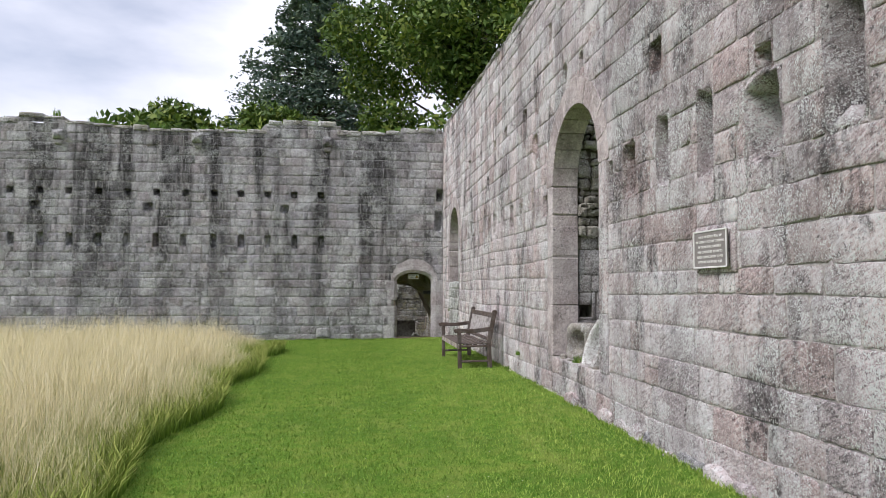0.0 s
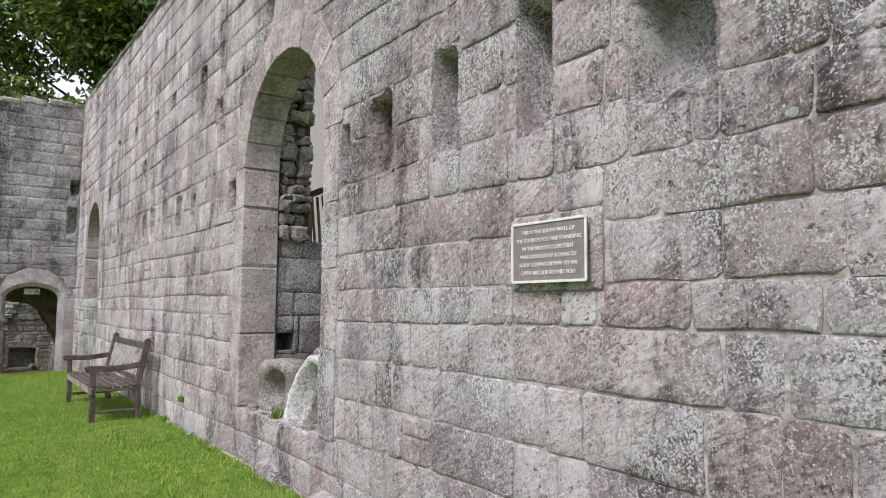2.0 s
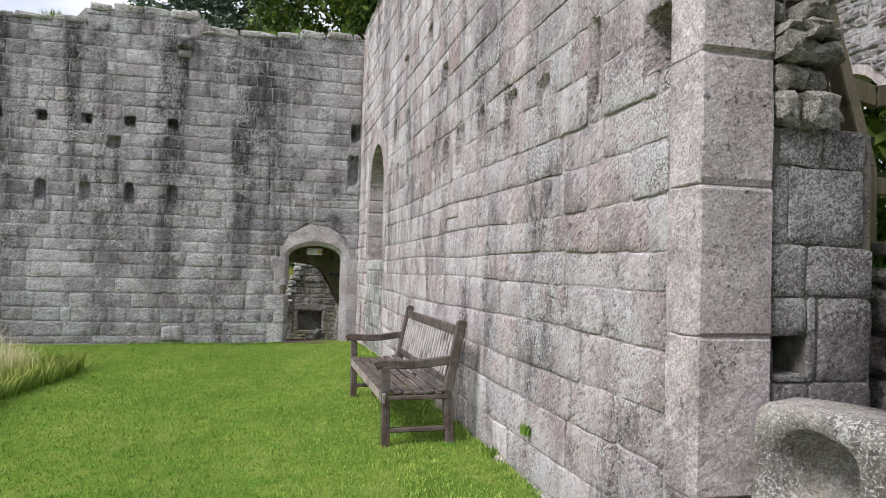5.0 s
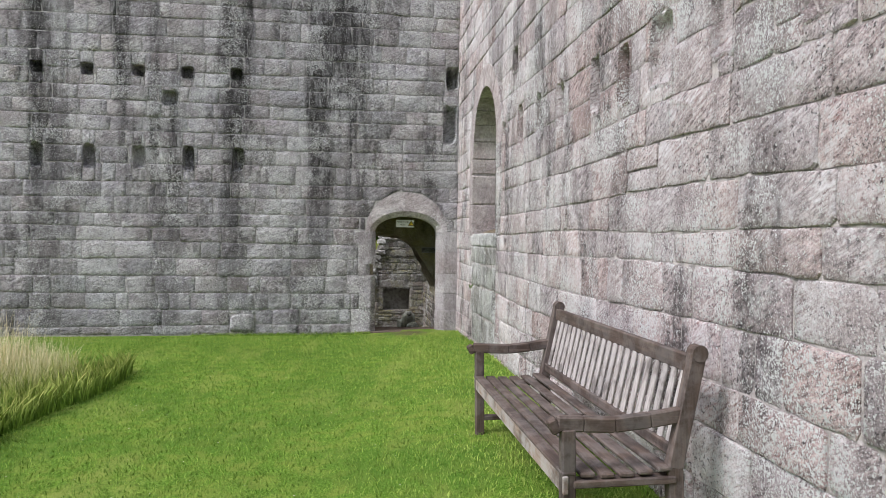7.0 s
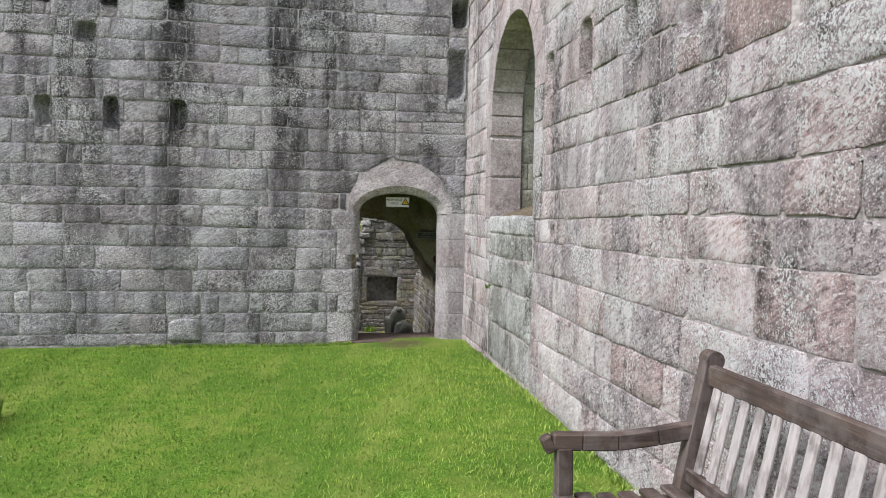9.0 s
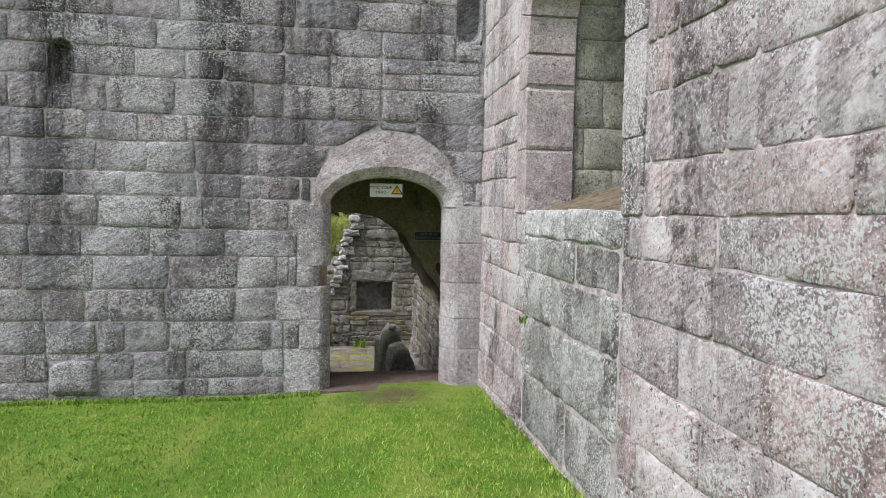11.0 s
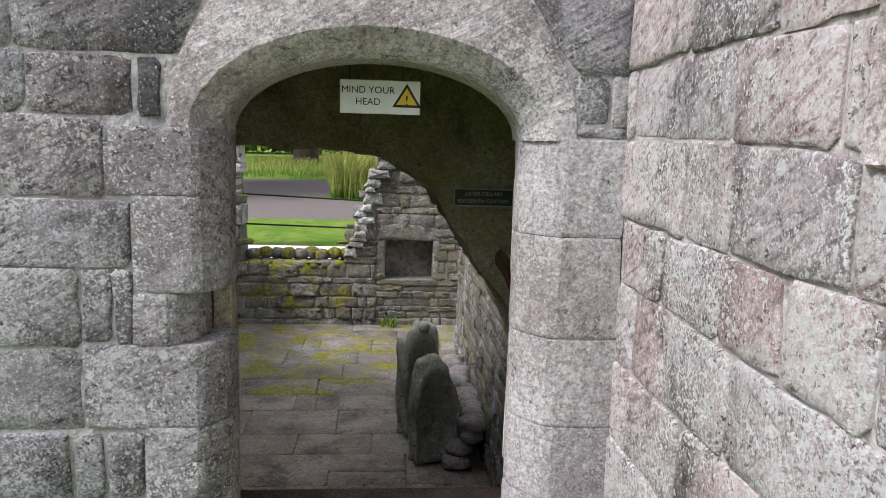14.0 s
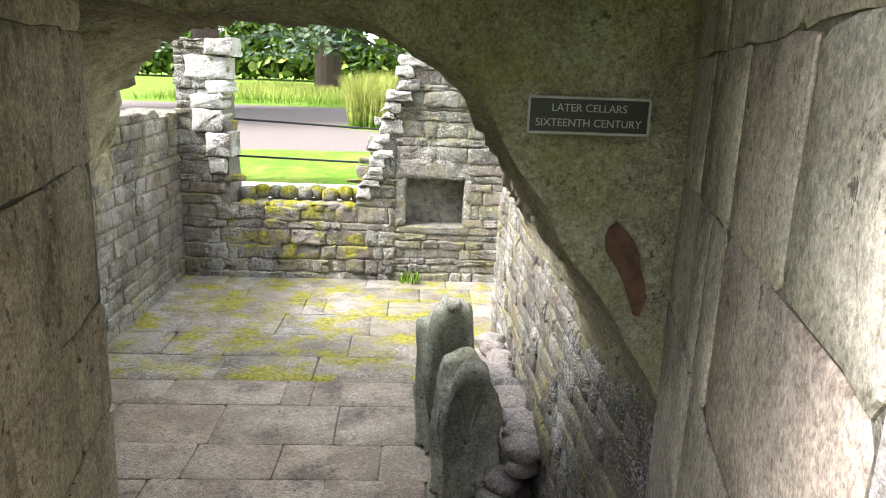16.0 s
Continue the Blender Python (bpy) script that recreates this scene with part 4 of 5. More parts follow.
def lump(c, s, seed, material, name, label, category, group="", rough=0.18):
    """A loose stone, uneven."""
    bm = bmesh.new()
    bmesh.ops.create_icosphere(bm, subdivisions=2, radius=1.0)
    for vert in bm.verts:
        p = vert.co
        q = max(abs(p.x), abs(p.y), abs(p.z))
        p = p / (q ** 0.6)
        k = 1 + rough * noise.noise(p * 1.3 + Vector((seed, 0, 0))) + 0.06 * noise.noise(p * 4 + Vector((seed, 3, 0)))
        vert.co = Vector((p.x * s[0] * k, p.y * s[1] * k, p.z * s[2] * k))
    ob = part(name, bm, material, None, smooth=True)
    ob.location = c
    ob.rotation_euler = (0, 0, seed * 1.7)
    return tagged(ob, label, category, group)


for i in range(9):
    lump((-0.28 + 0.17 * i, 27.62 + 0.06 * (i % 3), -0.17 + 0.02 * (i % 2)), (0.10, 0.10, 0.09), i + 0.3, m_mossy, "loose_stone", "moss-grown loose stone on the low cellar sill", "stone", "stones on the sill")
for i in range(8):
    lump((-0.22 + 0.17 * i, 27.40, -0.27), (0.12, 0.11, 0.06), i + 20.3, m_mossy, "loose_stone", "flat mossy stone on the low cellar sill", "stone", "stones on the sill")

# cellar floor
floor = tagged(link_mesh("floor", [(-1.4, 20.2, FLOOR - 0.03), (3.4, 20.2, FLOOR - 0.03), (3.4, 27.8, FLOOR - 0.03), (-1.4, 27.8, FLOOR - 0.03)], [(0, 1, 2, 3)], m_mortar_cell),
               "sunken flagstone floor with bands of moss", "floor", kind="structure")
for poly in courses(-1.0, 3.3, 21.2, 27.28, (0.42, 0.62), (0.5, 1.25), rng, 0.02):
    cy = sum(p[1] for p in poly) / len(poly)
    poly = clip(poly, 0, 1, 27.28)
    if len(poly) > 2 and area(poly) > 0.02:
        single(poly, lambda u, z, d: (u, z, FLOOR - 0.02 + d), floor, m_flag if cy < 24.35 else m_flag_moss, "flagstone", gap=0.002, proud=(0.012, 0.018), bevel=0.005, jit=0.003)

# ---- behind the first arch ----
wall_dry = faced("wall_terrace", lambda u, z, d: (3.44 - d, u, z), 4.5, 10.5, 0.1, 1.46, 0.4, "low dry-stone terrace wall of lichened boulders", (0.17, 0.27), (0.24, 0.5),
                 lambda u, v: 6.0 < u < 9, m_carved, m_rubb, core=m_earth, jit=0.022, bevel=0.03, proud=(0.02, 0.09), gap=0.010)
box_structure("arch_floor", (2.45, 6.0, 0.0), (3.40, 9.2, 0.55), m_earth, "earth and rubble bed of the first arch", "ground")
# inner jamb palette about a third darker than JAMB, with dark runs
m_inner = masonry("darker jamb stone", [(0.30, 0.275, 0.265), (0.25, 0.235, 0.23), (0.33, 0.305, 0.295)], lichen=0.6, streak=0.4)
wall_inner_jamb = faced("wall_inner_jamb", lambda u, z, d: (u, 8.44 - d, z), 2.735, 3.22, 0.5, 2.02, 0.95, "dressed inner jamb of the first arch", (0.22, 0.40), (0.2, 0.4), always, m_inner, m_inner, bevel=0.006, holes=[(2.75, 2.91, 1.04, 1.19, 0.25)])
box_structure("wall_inner_jamb_near", (2.735, -4.0, 0.0), (3.35, 6.74, 5.0), m_jamb, "plain inner face of the long wall")
box_structure("wall_inner_core", (2.735, 9.4, 0.0), (3.20, 16.2, 4.9), m_mortar, "plain inner face of the long wall")
wall_rubble = faced("wall_rubble_core", lambda u, z, d: (u, 8.47 - d, z), 2.735, 3.04, 2.02, 4.9, 0.94, "broken rubble core of the wall beside the arch", (0.07, 0.15), (0.10, 0.26), always, m_carved, m_rubb,
                    core=m_earth, jit=0.02, bevel=0.02, proud=(0.0, 0.16), gap=0.006)
church = Arch(16.9, 18.9, 1.45, 4.5, 1.05, 0.2)
wall_church = wall_core("wall_church", lambda u, z, d: (12.0 - d, u, z), -2.0, 30.0, 1.0, 11.0, lambda y: 11.6 + 0.5 * noise.noise((y * 0.4, 1, 0)), 0.8, [], [church], m_mortar,
                        "far ruined rubble wall with a round-headed opening", 0.8)
bl = church.cut(courses(8.0, 27.0, 1.3, 11.4, (0.13, 0.24), (0.2, 0.55), rng, 0.05))
lay(bl, lambda u, z, d: (12.0 - d, u, z), rng, wall_church, lambda u, v: False, m_rubb, m_rubb, jit=0.03, bevel=0.03, proud=(0.0, 0.09))
surround(church, lambda u, z, d: (12.0 - d, u, z), rng, wall_church, m_jamb, 0.5, 9, (0.3, 0.5))
# earth and leaf litter heaped on the sill of the second arch
m_litter = mortar("leaf litter", (0.20, 0.165, 0.11))
sv, sf = [], []
for i in range(25):
    for j in range(31):
        x, y = 2.45 + 0.9 * i / 24, 16.27 + 1.55 * j / 30
        sv.append((x, y, 1.525 + 0.17 * min(1.0, i / 14) + 0.025 * noise.noise((x * 5, y * 5, 2)) + 0.012 * noise.noise((x * 16, y * 16, 5))))
for i in range(24):
    for j in range(30):
        sf.append((i * 31 + j, (i + 1) * 31 + j, (i + 1) * 31 + j + 1, i * 31 + j + 1))
tagged(link_mesh("sill_bed", sv, sf, m_litter, smooth=True), "brown earth and leaf litter on the sill of the second arch", "earth", kind="structure")
# dark return wall inside the second arch, in the carved fragments' grey-green stone
wall_return = faced("wall_return", lambda u, z, d: (u, 17.84 - d, z), 2.735, 5.2, 1.0, 5.4, 0.5, "dark greenish return wall inside the second arch", (0.22, 0.34), (0.3, 0.6), always, m_statue, m_vault, core=m_mortar_dark)


# ---- sockets worn round ----
def socket(parent, put, h, material, seed):
    """The rounded, eroded lining of a pocket in the wall."""
    u0, u1, v0, v1 = h[:4]
    deep = h[4] if len(h) > 4 else 0.28
    cu, cv, ru, rv = (u0 + u1) / 2, (v0 + v1) / 2, (u1 - u0) / 2, (v1 - v0) / 2
    n = 32
    rings = [(1.07, 0.002, 0.10), (0.99, 0.013, 0.16), (0.90, -0.04, 0.2), (0.84, -0.8 * deep, 0.24), (0.4, -0.95 * deep, 0.1)]
    v, f = [], []
    for k, (s, d, wob) in enumerate(rings):
        for i in range(n):
            a = 2 * math.pi * (i + 0.5) / n
            c, q = math.cos(a), math.sin(a)
            e = max(abs(c), abs(q))
            e = e ** (1.0, 0.92, 0.78, 0.62, 0.55)[k]
            w = 1 + wob * (noise.noise((c * 1.7 + seed, q * 1.7, k * 0.25 + seed)) + 0.6 * noise.noise((c * 5.5 + seed, q * 5.5, k * 0.3)))
            v.append(put(cu + ru * s * w * c / e, cv + rv * s * w * q / e, d + (0.05 * deep * noise.noise((c * 3, q * 3, seed + k)) if k > 1 else 0)))
    v.append(put(cu, cv, -0.95 * deep))
    for k in range(len(rings) - 1):
        for i in range(n):
            j = (i + 1) % n
            f.append((k * n + i, k * n + j, (k + 1) * n + j, (k + 1) * n + i))
    f += [((len(rings) - 1) * n + i, (len(rings) - 1) * n + (i + 1) % n, len(v) - 1) for i in range(n)]
    link_mesh("socket", v, f, material, parent, smooth=True)


for i, h in enumerate(EAST_HOLES):
    socket(wall_east, on_east, h, m_pink, i * 1.3)
for i, h in enumerate(NORTH_HOLES):
    socket(wall_north, on_north, h, m_grey, i * 1.7 + 60)


# ---- lettering ----
def writing(text, size, m, material, parent, name="lettering", align="CENTER", deep=0.0015):
    cu = bpy.data.curves.new(name, "FONT")
    cu.body, cu.size, cu.align_x, cu.extrude = text, size, align, deep
    tmp = new(name, cu)
    bpy.context.view_layer.update()
    me = bpy.data.meshes.new_from_object(tmp.evaluated_get(bpy.context.evaluated_depsgraph_get()))
    bpy.data.objects.remove(tmp)
    me.materials.clear()
    me.materials.append(material)
    ob = new(name, me)
    ob.parent = parent
    ob.matrix_local = m
    return ob


def facing(x, y, z, way):
    cols = {"west": ((0, -1, 0), (0, 0, 1), (-1, 0, 0)), "south": ((1, 0, 0), (0, 0, 1), (0, -1, 0))}[way]
    m = Matrix(cols).transposed().to_4x4()
    m.translation = (x, y, z)
    return m


def plate(name, m, w, h, t, face, rim, rim_w, label, category):
    """A sign plate in the plane of m: backing and a raised rim."""
    ob = empty(name, m, label, category)
    bm = bmesh.new()
    bar(bm, (-w / 2, 0, 0), (w / 2, 0, 0), h, t, (0, 0, 1), 0.002)
    part("backing", bm, face, ob)
    if rim:
        for a, b in (((-w / 2, h / 2), (w / 2, h / 2)), ((-w / 2, -h / 2), (w / 2, -h / 2)), ((-w / 2, -h / 2), (-w / 2, h / 2)), ((w / 2, -h / 2), (w / 2, h / 2))):
            bm = bmesh.new()
            bar(bm, (*a, t / 2 + 0.002), (*b, t / 2 + 0.002), rim_w, 0.006, (0, 0, 1), 0.001)
            part("rim", bm, rim, ob)
    return ob


info = plate("wall_plaque", facing(EAST - 0.045, 4.488, 1.66, "west"), 0.435, 0.245, 0.014, m_bronze, m_letter, 0.011, "bronze plaque with raised cream lettering and rim on the long wall", "plaque")
for i, row in enumerate(("THIS IS THE SOUTH WALL OF", "THE CHURCH.YOU ARE STANDING", "IN THE NORTH CLOISTER.IT", "WAS COVERED BY A LEAN-TO", "ROOF SLOPING DOWN TO AN", "OPEN ARCADE BEHIND YOU")):
    writing(row, 0.0242, Matrix.Translation((0, 0.076 - 0.034 * i, 0.008)), m_letter, info)
single([(4.22, 1.50), (4.76, 1.50), (4.76, 1.82), (4.22, 1.82)], on_east, wall_east, m_pink, "stone", gap=0.002, proud=(0.02, 0.022), jit=0.003)
warn = plate("warning_sign", facing(1.64, 19.54, 1.70, "south"), 0.285, 0.118, 0.006, m_sign, None, 0, "white enamel warning sign hung in the doorway arch", "sign")
writing("MIND YOUR", 0.034, Matrix.Translation((-0.043, 0.013, 0.004)), m_ink, warn, deep=0.0008)
writing("HEAD", 0.034, Matrix.Translation((-0.043, -0.028, 0.004)), m_ink, warn, deep=0.0008)
for s, zz, mat, nm in ((0.052, 0.0042, m_ink, "triangle_edge"), (0.037, 0.0056, m_yellow, "triangle")):
    link_mesh(nm, [(0.095 - s, -0.034 + (0.052 - s) * 0.58, zz), (0.095 + s, -0.034 + (0.052 - s) * 0.58, zz), (0.095, -0.034 + (0.052 - s) * 0.58 + 1.62 * s, zz)], [(0, 1, 2)], mat, warn)
writing("!", 0.05, Matrix.Translation((0.095, -0.026, 0.0066)), m_ink, warn, deep=0.0004)
for x in (-0.11, 0.08):
    bm = bmesh.new()
    bar(bm, (x, 0.055, -0.002), (x, 0.13, -0.002), 0.004, 0.003, (0, 0, 1), 0)
    part("hanger", bm, m_iron, warn)
cellar_sign = plate("cellar_plaque", facing(2.185, 20.685, 1.265, "south"), 0.315, 0.09, 0.012, m_plate, m_lead, 0.007, "dark engraved name plate with a pale rim on the vault", "plaque")
writing("LATER CELLARS", 0.028, Matrix.Translation((0, 0.010, 0.007)), m_lead, cellar_sign)
writing("SIXTEENTH CENTURY", 0.028, Matrix.Translation((0, -0.028, 0.007)), m_lead, cellar_sign)
# the patch of bare red stone on the vault face
link_mesh("bare_patch", [(2.33 + k * (0.055 if math.sin(i * 0.3927) > 0 else 0.035) * math.cos(i * 0.3927) - 0.045 * math.sin(i * 0.3927), 20.682, 0.86 + k * 0.12 * math.sin(i * 0.3927)) for i, k in enumerate([1 + 0.45 * noise.noise((i * 1.7, 1, 0)) for i in range(16)])],
          [tuple(range(16))], m_void, wall_passage_right, "bare red stone")


# ---- the bench ----
def garden_bench(m, length, label):
    ob = empty("garden_bench", m, label, "bench")

    def add(name, a, b, w, d, mat, up=(0, 0, 1), lab="", bevel=0.006):
        bm = bmesh.new()
        bar(bm, a, b, w, d, up, bevel)
        return part(name, bm, mat, ob, lab)

    L = length
    for y in (0.035, L - 0.035):
        add("leg", (0.03, y, 0), (0.03, y, 0.63), 0.065, 0.055, m_wood_z, (0, 1, 0))
        add("leg", (0.56, y, 0), (0.54, y, 0.44), 0.075, 0.055, m_wood_z, (0, 1, 0))
        add("back_post", (0.54, y, 0.43), (0.655, y, 0.95), 0.075, 0.055, m_wood_z, (0, 1, 0))
        bm = bmesh.new()
        bmesh.ops.create_cone(bm, cap_ends=True, segments=12, radius1=0.039, radius2=0.039, depth=0.062, matrix=Matrix.Translation((0.657, y, 0.952)) @ Matrix.Rotation(math.pi / 2, 4, "X"))
        part("finial", bm, m_wood_z, ob)
        # curved arm
        bm = bmesh.new()
        pts = [(-0.055, 0.635), (-0.02, 0.655), (0.10, 0.648), (0.25, 0.64), (0.42, 0.655), (0.58, 0.675)]
        for p, q in zip(pts, pts[1:]):
            bar(bm, (p[0], y, p[1]), (q[0] + 0.006, y, q[1]), 0.07, 0.04, (0, 1, 0), 0.008)
        bmesh.ops.scale(bm, vec=(1, 1.15, 1), verts=bm.verts, space=Matrix.Translation((0, -y, 0)))
        part("arm", bm, m_wood_x, ob)
        add("stretcher", (0.05, y, 0.13), (0.54, y, 0.13), 0.05, 0.035, m_wood_x)
        add("seat_bearer", (0.05, y, 0.385), (0.54, y, 0.385), 0.07, 0.035, m_wood_x)
    add("front_rail", (0.012, 0.0, 0.385), (0.012, L, 0.385), 0.028, 0.085, m_wood_worn, (0, 0, 1), "pale rubbed front rail")
    add("back_rail", (0.55, 0.05, 0.50), (0.55, L - 0.05, 0.50), 0.03, 0.06, m_wood_y)
    add("top_rail", (0.645, 0.05, 0.895), (0.645, L - 0.05, 0.895), 0.035, 0.085, m_wood_y)
    add("middle_bearer", (0.05, L / 2, 0.385), (0.50, L / 2, 0.385), 0.06, 0.04, m_wood_x)
    for i in range(6):
        x = 0.028 + 0.092 * i
        add("seat_slat", (x, 0.005, 0.435 - 0.018 * math.sin(math.pi * i / 5)), (x, L - 0.005, 0.435 - 0.018 * math.sin(math.pi * i / 5)), 0.07, 0.022, m_wood_y)
    n = round((L - 0.2) / 0.088)
    for i in range(n):
        y = 0.115 + (L - 0.23) * i / (n - 1)
        add("back_slat", (0.555, y, 0.52), (0.638, y, 0.86), 0.018, 0.045, m_wood_pale, (0, 1, 0), "bleached slat")
    return ob


garden_bench(pose(1.665, 11.2, 0.10, 0, -1.0, 0) @ Matrix.Diagonal((0.92, 1, 0.94, 1)), 2.1, "weathered grey-brown slatted teak bench on the lawn against the wall")


# ---- carved stones in the first arch ----
def hollow_stone(name, m, w, h, t, hole, depth, square, seed, material, label, drop=0.0):
    """A carved block standing on edge with a round hollow in its face (local: x right, y up, z out)."""
    n = 36
    rings = [(1.0, -t, 0), (1.06, -t * 0.5, 0), (1.0, -0.02, 0), (0.93, 0.0, 0), (hole * 1.08, 0.0, 1), (hole, -0.03, 1), (hole * 0.88, -depth * 0.7, 1), (hole * 0.5, -depth, 1)]
    v, f = [], []
    for k, (s, z, inner) in enumerate(rings):
        for i in range(n):
            a = 2 * math.pi * i / n
            c, q = math.cos(a), math.sin(a)
            e = max(abs(c), abs(q)) ** (square if not inner else 0.1)
            wob = 1 + 0.07 * noise.noise((c * 1.4 + seed, q * 1.4, seed)) + 0.035 * noise.noise((c * 5, q * 5, seed + k * 0.5))
            v.append((w / 2 * s * wob * c / e + (drop * 0.3 if inner else 0), h / 2 * s * wob * q / e + (drop if inner else 0), z + 0.012 * noise.noise((c * 3, q * 3, k + seed))))
    v.append((0, drop, -depth))
    v.append((0, 0, -t))
    for k in range(len(rings) - 1):
        for i in range(n):
            j = (i + 1) % n
            f.append((k * n + i, k * n + j, (k + 1) * n + j, (k + 1) * n + i))
    f += [((len(rings) - 1) * n + i, (len(rings) - 1) * n + (i + 1) % n, n * len(rings)) for i in range(n)]
    f += [((i + 1) % n, i, n * len(rings) + 1) for i in range(n)]
    ob = link_mesh(name, v, f, material, None, smooth=True)
    ob.matrix_world = m
    return tagged(ob, label, "carved stone", "carved stones in the arch")


def stone_pose(x, y, z, yaw, lean):
    """Face towards -x and the viewer: yaw about z from facing -x, lean back."""
    return Matrix.Translation((x, y, z)) @ Matrix.Rotation(radians(yaw), 4, "Z") @ facing(0, 0, 0, "west") @ Matrix.Rotation(radians(-lean), 4, "X")


hollow_stone("carved_stone", stone_pose(2.58, 8.02, 0.77, 14, 4), 0.48, 0.44, 0.40, 0.64, 0.24, 0.86, 3.1, m_carved, "square lichened stone block with a round carved hollow")
hollow_stone("carved_basin", stone_pose(2.92, 7.62, 0.85, 12, 18), 0.80, 0.62, 0.30, 0.60, 0.26, 0.5, 9.4, m_basin, "reddish broken stone basin leaning behind the others")
hollow_stone("carved_trough", stone_pose(2.55, 7.38, 0.78, 4, 16) @ Matrix.Rotation(radians(-14), 4, "Z"), 0.41, 0.62, 0.36, 0.78, 0.38, 0.22, 15.2, m_trough, "white-crusted oval stone trough leaning on edge with a deep hollow")
for i, (x, y, r) in enumerate(((2.50, 8.28, 0.05), (2.47, 7.72, 0.035), (2.62, 7.70, 0.05), (2.48, 7.05, 0.04), (2.55, 6.95, 0.055), (2.46, 8.15, 0.03), (2.72, 8.33, 0.05), (2.5, 7.6, 0.025), (2.46, 7.9, 0.028), (2.45, 7.15, 0.03))):
    lump((x, y, 0.55 + r * 0.5), (r, r * 1.2, r * 0.7), i + 40.5, m_carved, "pebble", "small loose stone on the earth bed of the arch", "stone", "pebbles in the arch")


def tuft(name, c, n, r, h, seed, material, label, category, wide=0.012, group=""):
    """A clump of blades."""
    g = random.Random(seed)
    v, f = [], []
    for _ in range(n):
        a, d = g.uniform(0, 6.283), r * math.sqrt(g.random())
        x, y = c[0] + d * math.cos(a), c[1] + d * math.sin(a)
        b, hh, w = g.uniform(0, 6.283), h * g.uniform(0.5, 1), wide * g.uniform(0.6, 1.2)
        lx, ly = math.cos(b), math.sin(b)
        o = g.uniform(0.1, 0.5) * hh
        k = len(v)
        v += [(x - ly * w, y + lx * w, c[2]), (x + ly * w, y - lx * w, c[2]), (x + lx * o * 0.35 + ly * w * 0.8, y + ly * o * 0.35 - lx * w * 0.8, c[2] + hh * 0.6), (x + lx * o * 0.35 - ly * w * 0.8, y + ly * o * 0.35 + lx * w * 0.8, c[2] + hh * 0.6), (x + lx * o, y + ly * o, c[2] + hh)]
        f += [(k, k + 1, k + 2, k + 3), (k + 3, k + 2, k + 4)]
    return tagged(link_mesh(name, v, f, material), label, category, group, "stuff" if label else "")


tuft("weed", (2.47, 7.66, 0.55), 60, 0.05, 0.13, 3, m_weed, "green weed sprouting between the carved stones", "weed", 0.005)
tuft("weed", (2.38, 10.15, 0.42), 40, 0.03, 0.08, 4, m_weed, "small green weed in a wall joint", "weed", 0.006)
tuft("weed", (2.37, 10.75, 0.10), 60, 0.05, 0.12, 5, m_weed, "small green weed at the wall foot", "weed", 0.006)
tuft("grass_tuft", (3.52, 8.72, 1.42), 160, 0.12, 0.20, 6, m_weed, "grass tuft on the terrace edge", "grass")
tuft("grass_tuft", (2.95, 16.75, 1.67), 420, 0.26, 0.13, 7, m_weed, "grass tuft on the sill of the second arch", "grass", 0.004)
tuft("weed", (2.40, 17.72, 0.82), 30, 0.03, 0.06, 17, m_weed, "small green weed in a joint of the blocked arch", "weed", 0.005)
tuft("weed", (1.75, 27.2, -1.15), 60, 0.12, 0.16, 8, m_weed, "weed at the foot of the cellar gable", "weed")


# ---- planter and second bench on the terrace ----
def planter():
    ob = empty("planter", pose(3.72, 7.77, 1.46, 0, 0, 3), "grey weathered wooden trough planter with purple pansies on a pallet", "planter")

    def add(name, a, b, w, d, mat, up=(0, 0, 1), lab=""):
        bm = bmesh.new()
        bar(bm, a, b, w, d, up, 0.006)
        part(name, bm, mat, ob, lab)

    for x in (-0.2, 0.2):
        add("side_board", (x * 1.1, -0.82, 0.33), (x * 1.1, 0.82, 0.33), 0.03, 0.40, m_board)
    for y in (-0.80, 0.80):
        add("end_board", (-0.2, y, 0.33), (0.2, y, 0.33), 0.03, 0.40, m_board)
    add("soil", (0, -0.79, 0.47), (0, 0.79, 0.47), 0.38, 0.05, m_mortar_dark)
    for x in (-0.22, 0.0, 0.22):
        add("pallet_board", (x, -0.86, 0.10), (x, 0.86, 0.10), 0.11, 0.06, m_board)
    for y in (-0.7, 0, 0.45):
        add("pallet_foot", (-0.26, y, 0.035), (0.26, y, 0.035), 0.09, 0.07, m_board)
    g = random.Random(4)
    for i in range(16):
        c = (g.uniform(-0.13, 0.13), g.uniform(-0.72, 0.72), 0.49)
        t = tuft("foliage", c, 26, 0.07, 0.15, i, m_weed, "", "", 0.012)
        t.parent = ob
    for i in range(34):
        bm = bmesh.new()
        cx, cy, cz = g.uniform(-0.15, 0.12), g.uniform(-0.72, 0.72), 0.60 + g.uniform(0, 0.08)
        for k in range(5):
            a = k * 1.2566
            bmesh.ops.create_circle(bm, cap_ends=True, segments=7, radius=0.018, matrix=Matrix.Translation((cx - 0.004 * k, cy + 0.02 * math.cos(a), cz + 0.02 * math.sin(a))) @ Matrix.Rotation(math.pi / 2 + 0.25 * math.sin(a), 4, "Y"))
        part("pansy", bm, m_petal, ob)


planter()


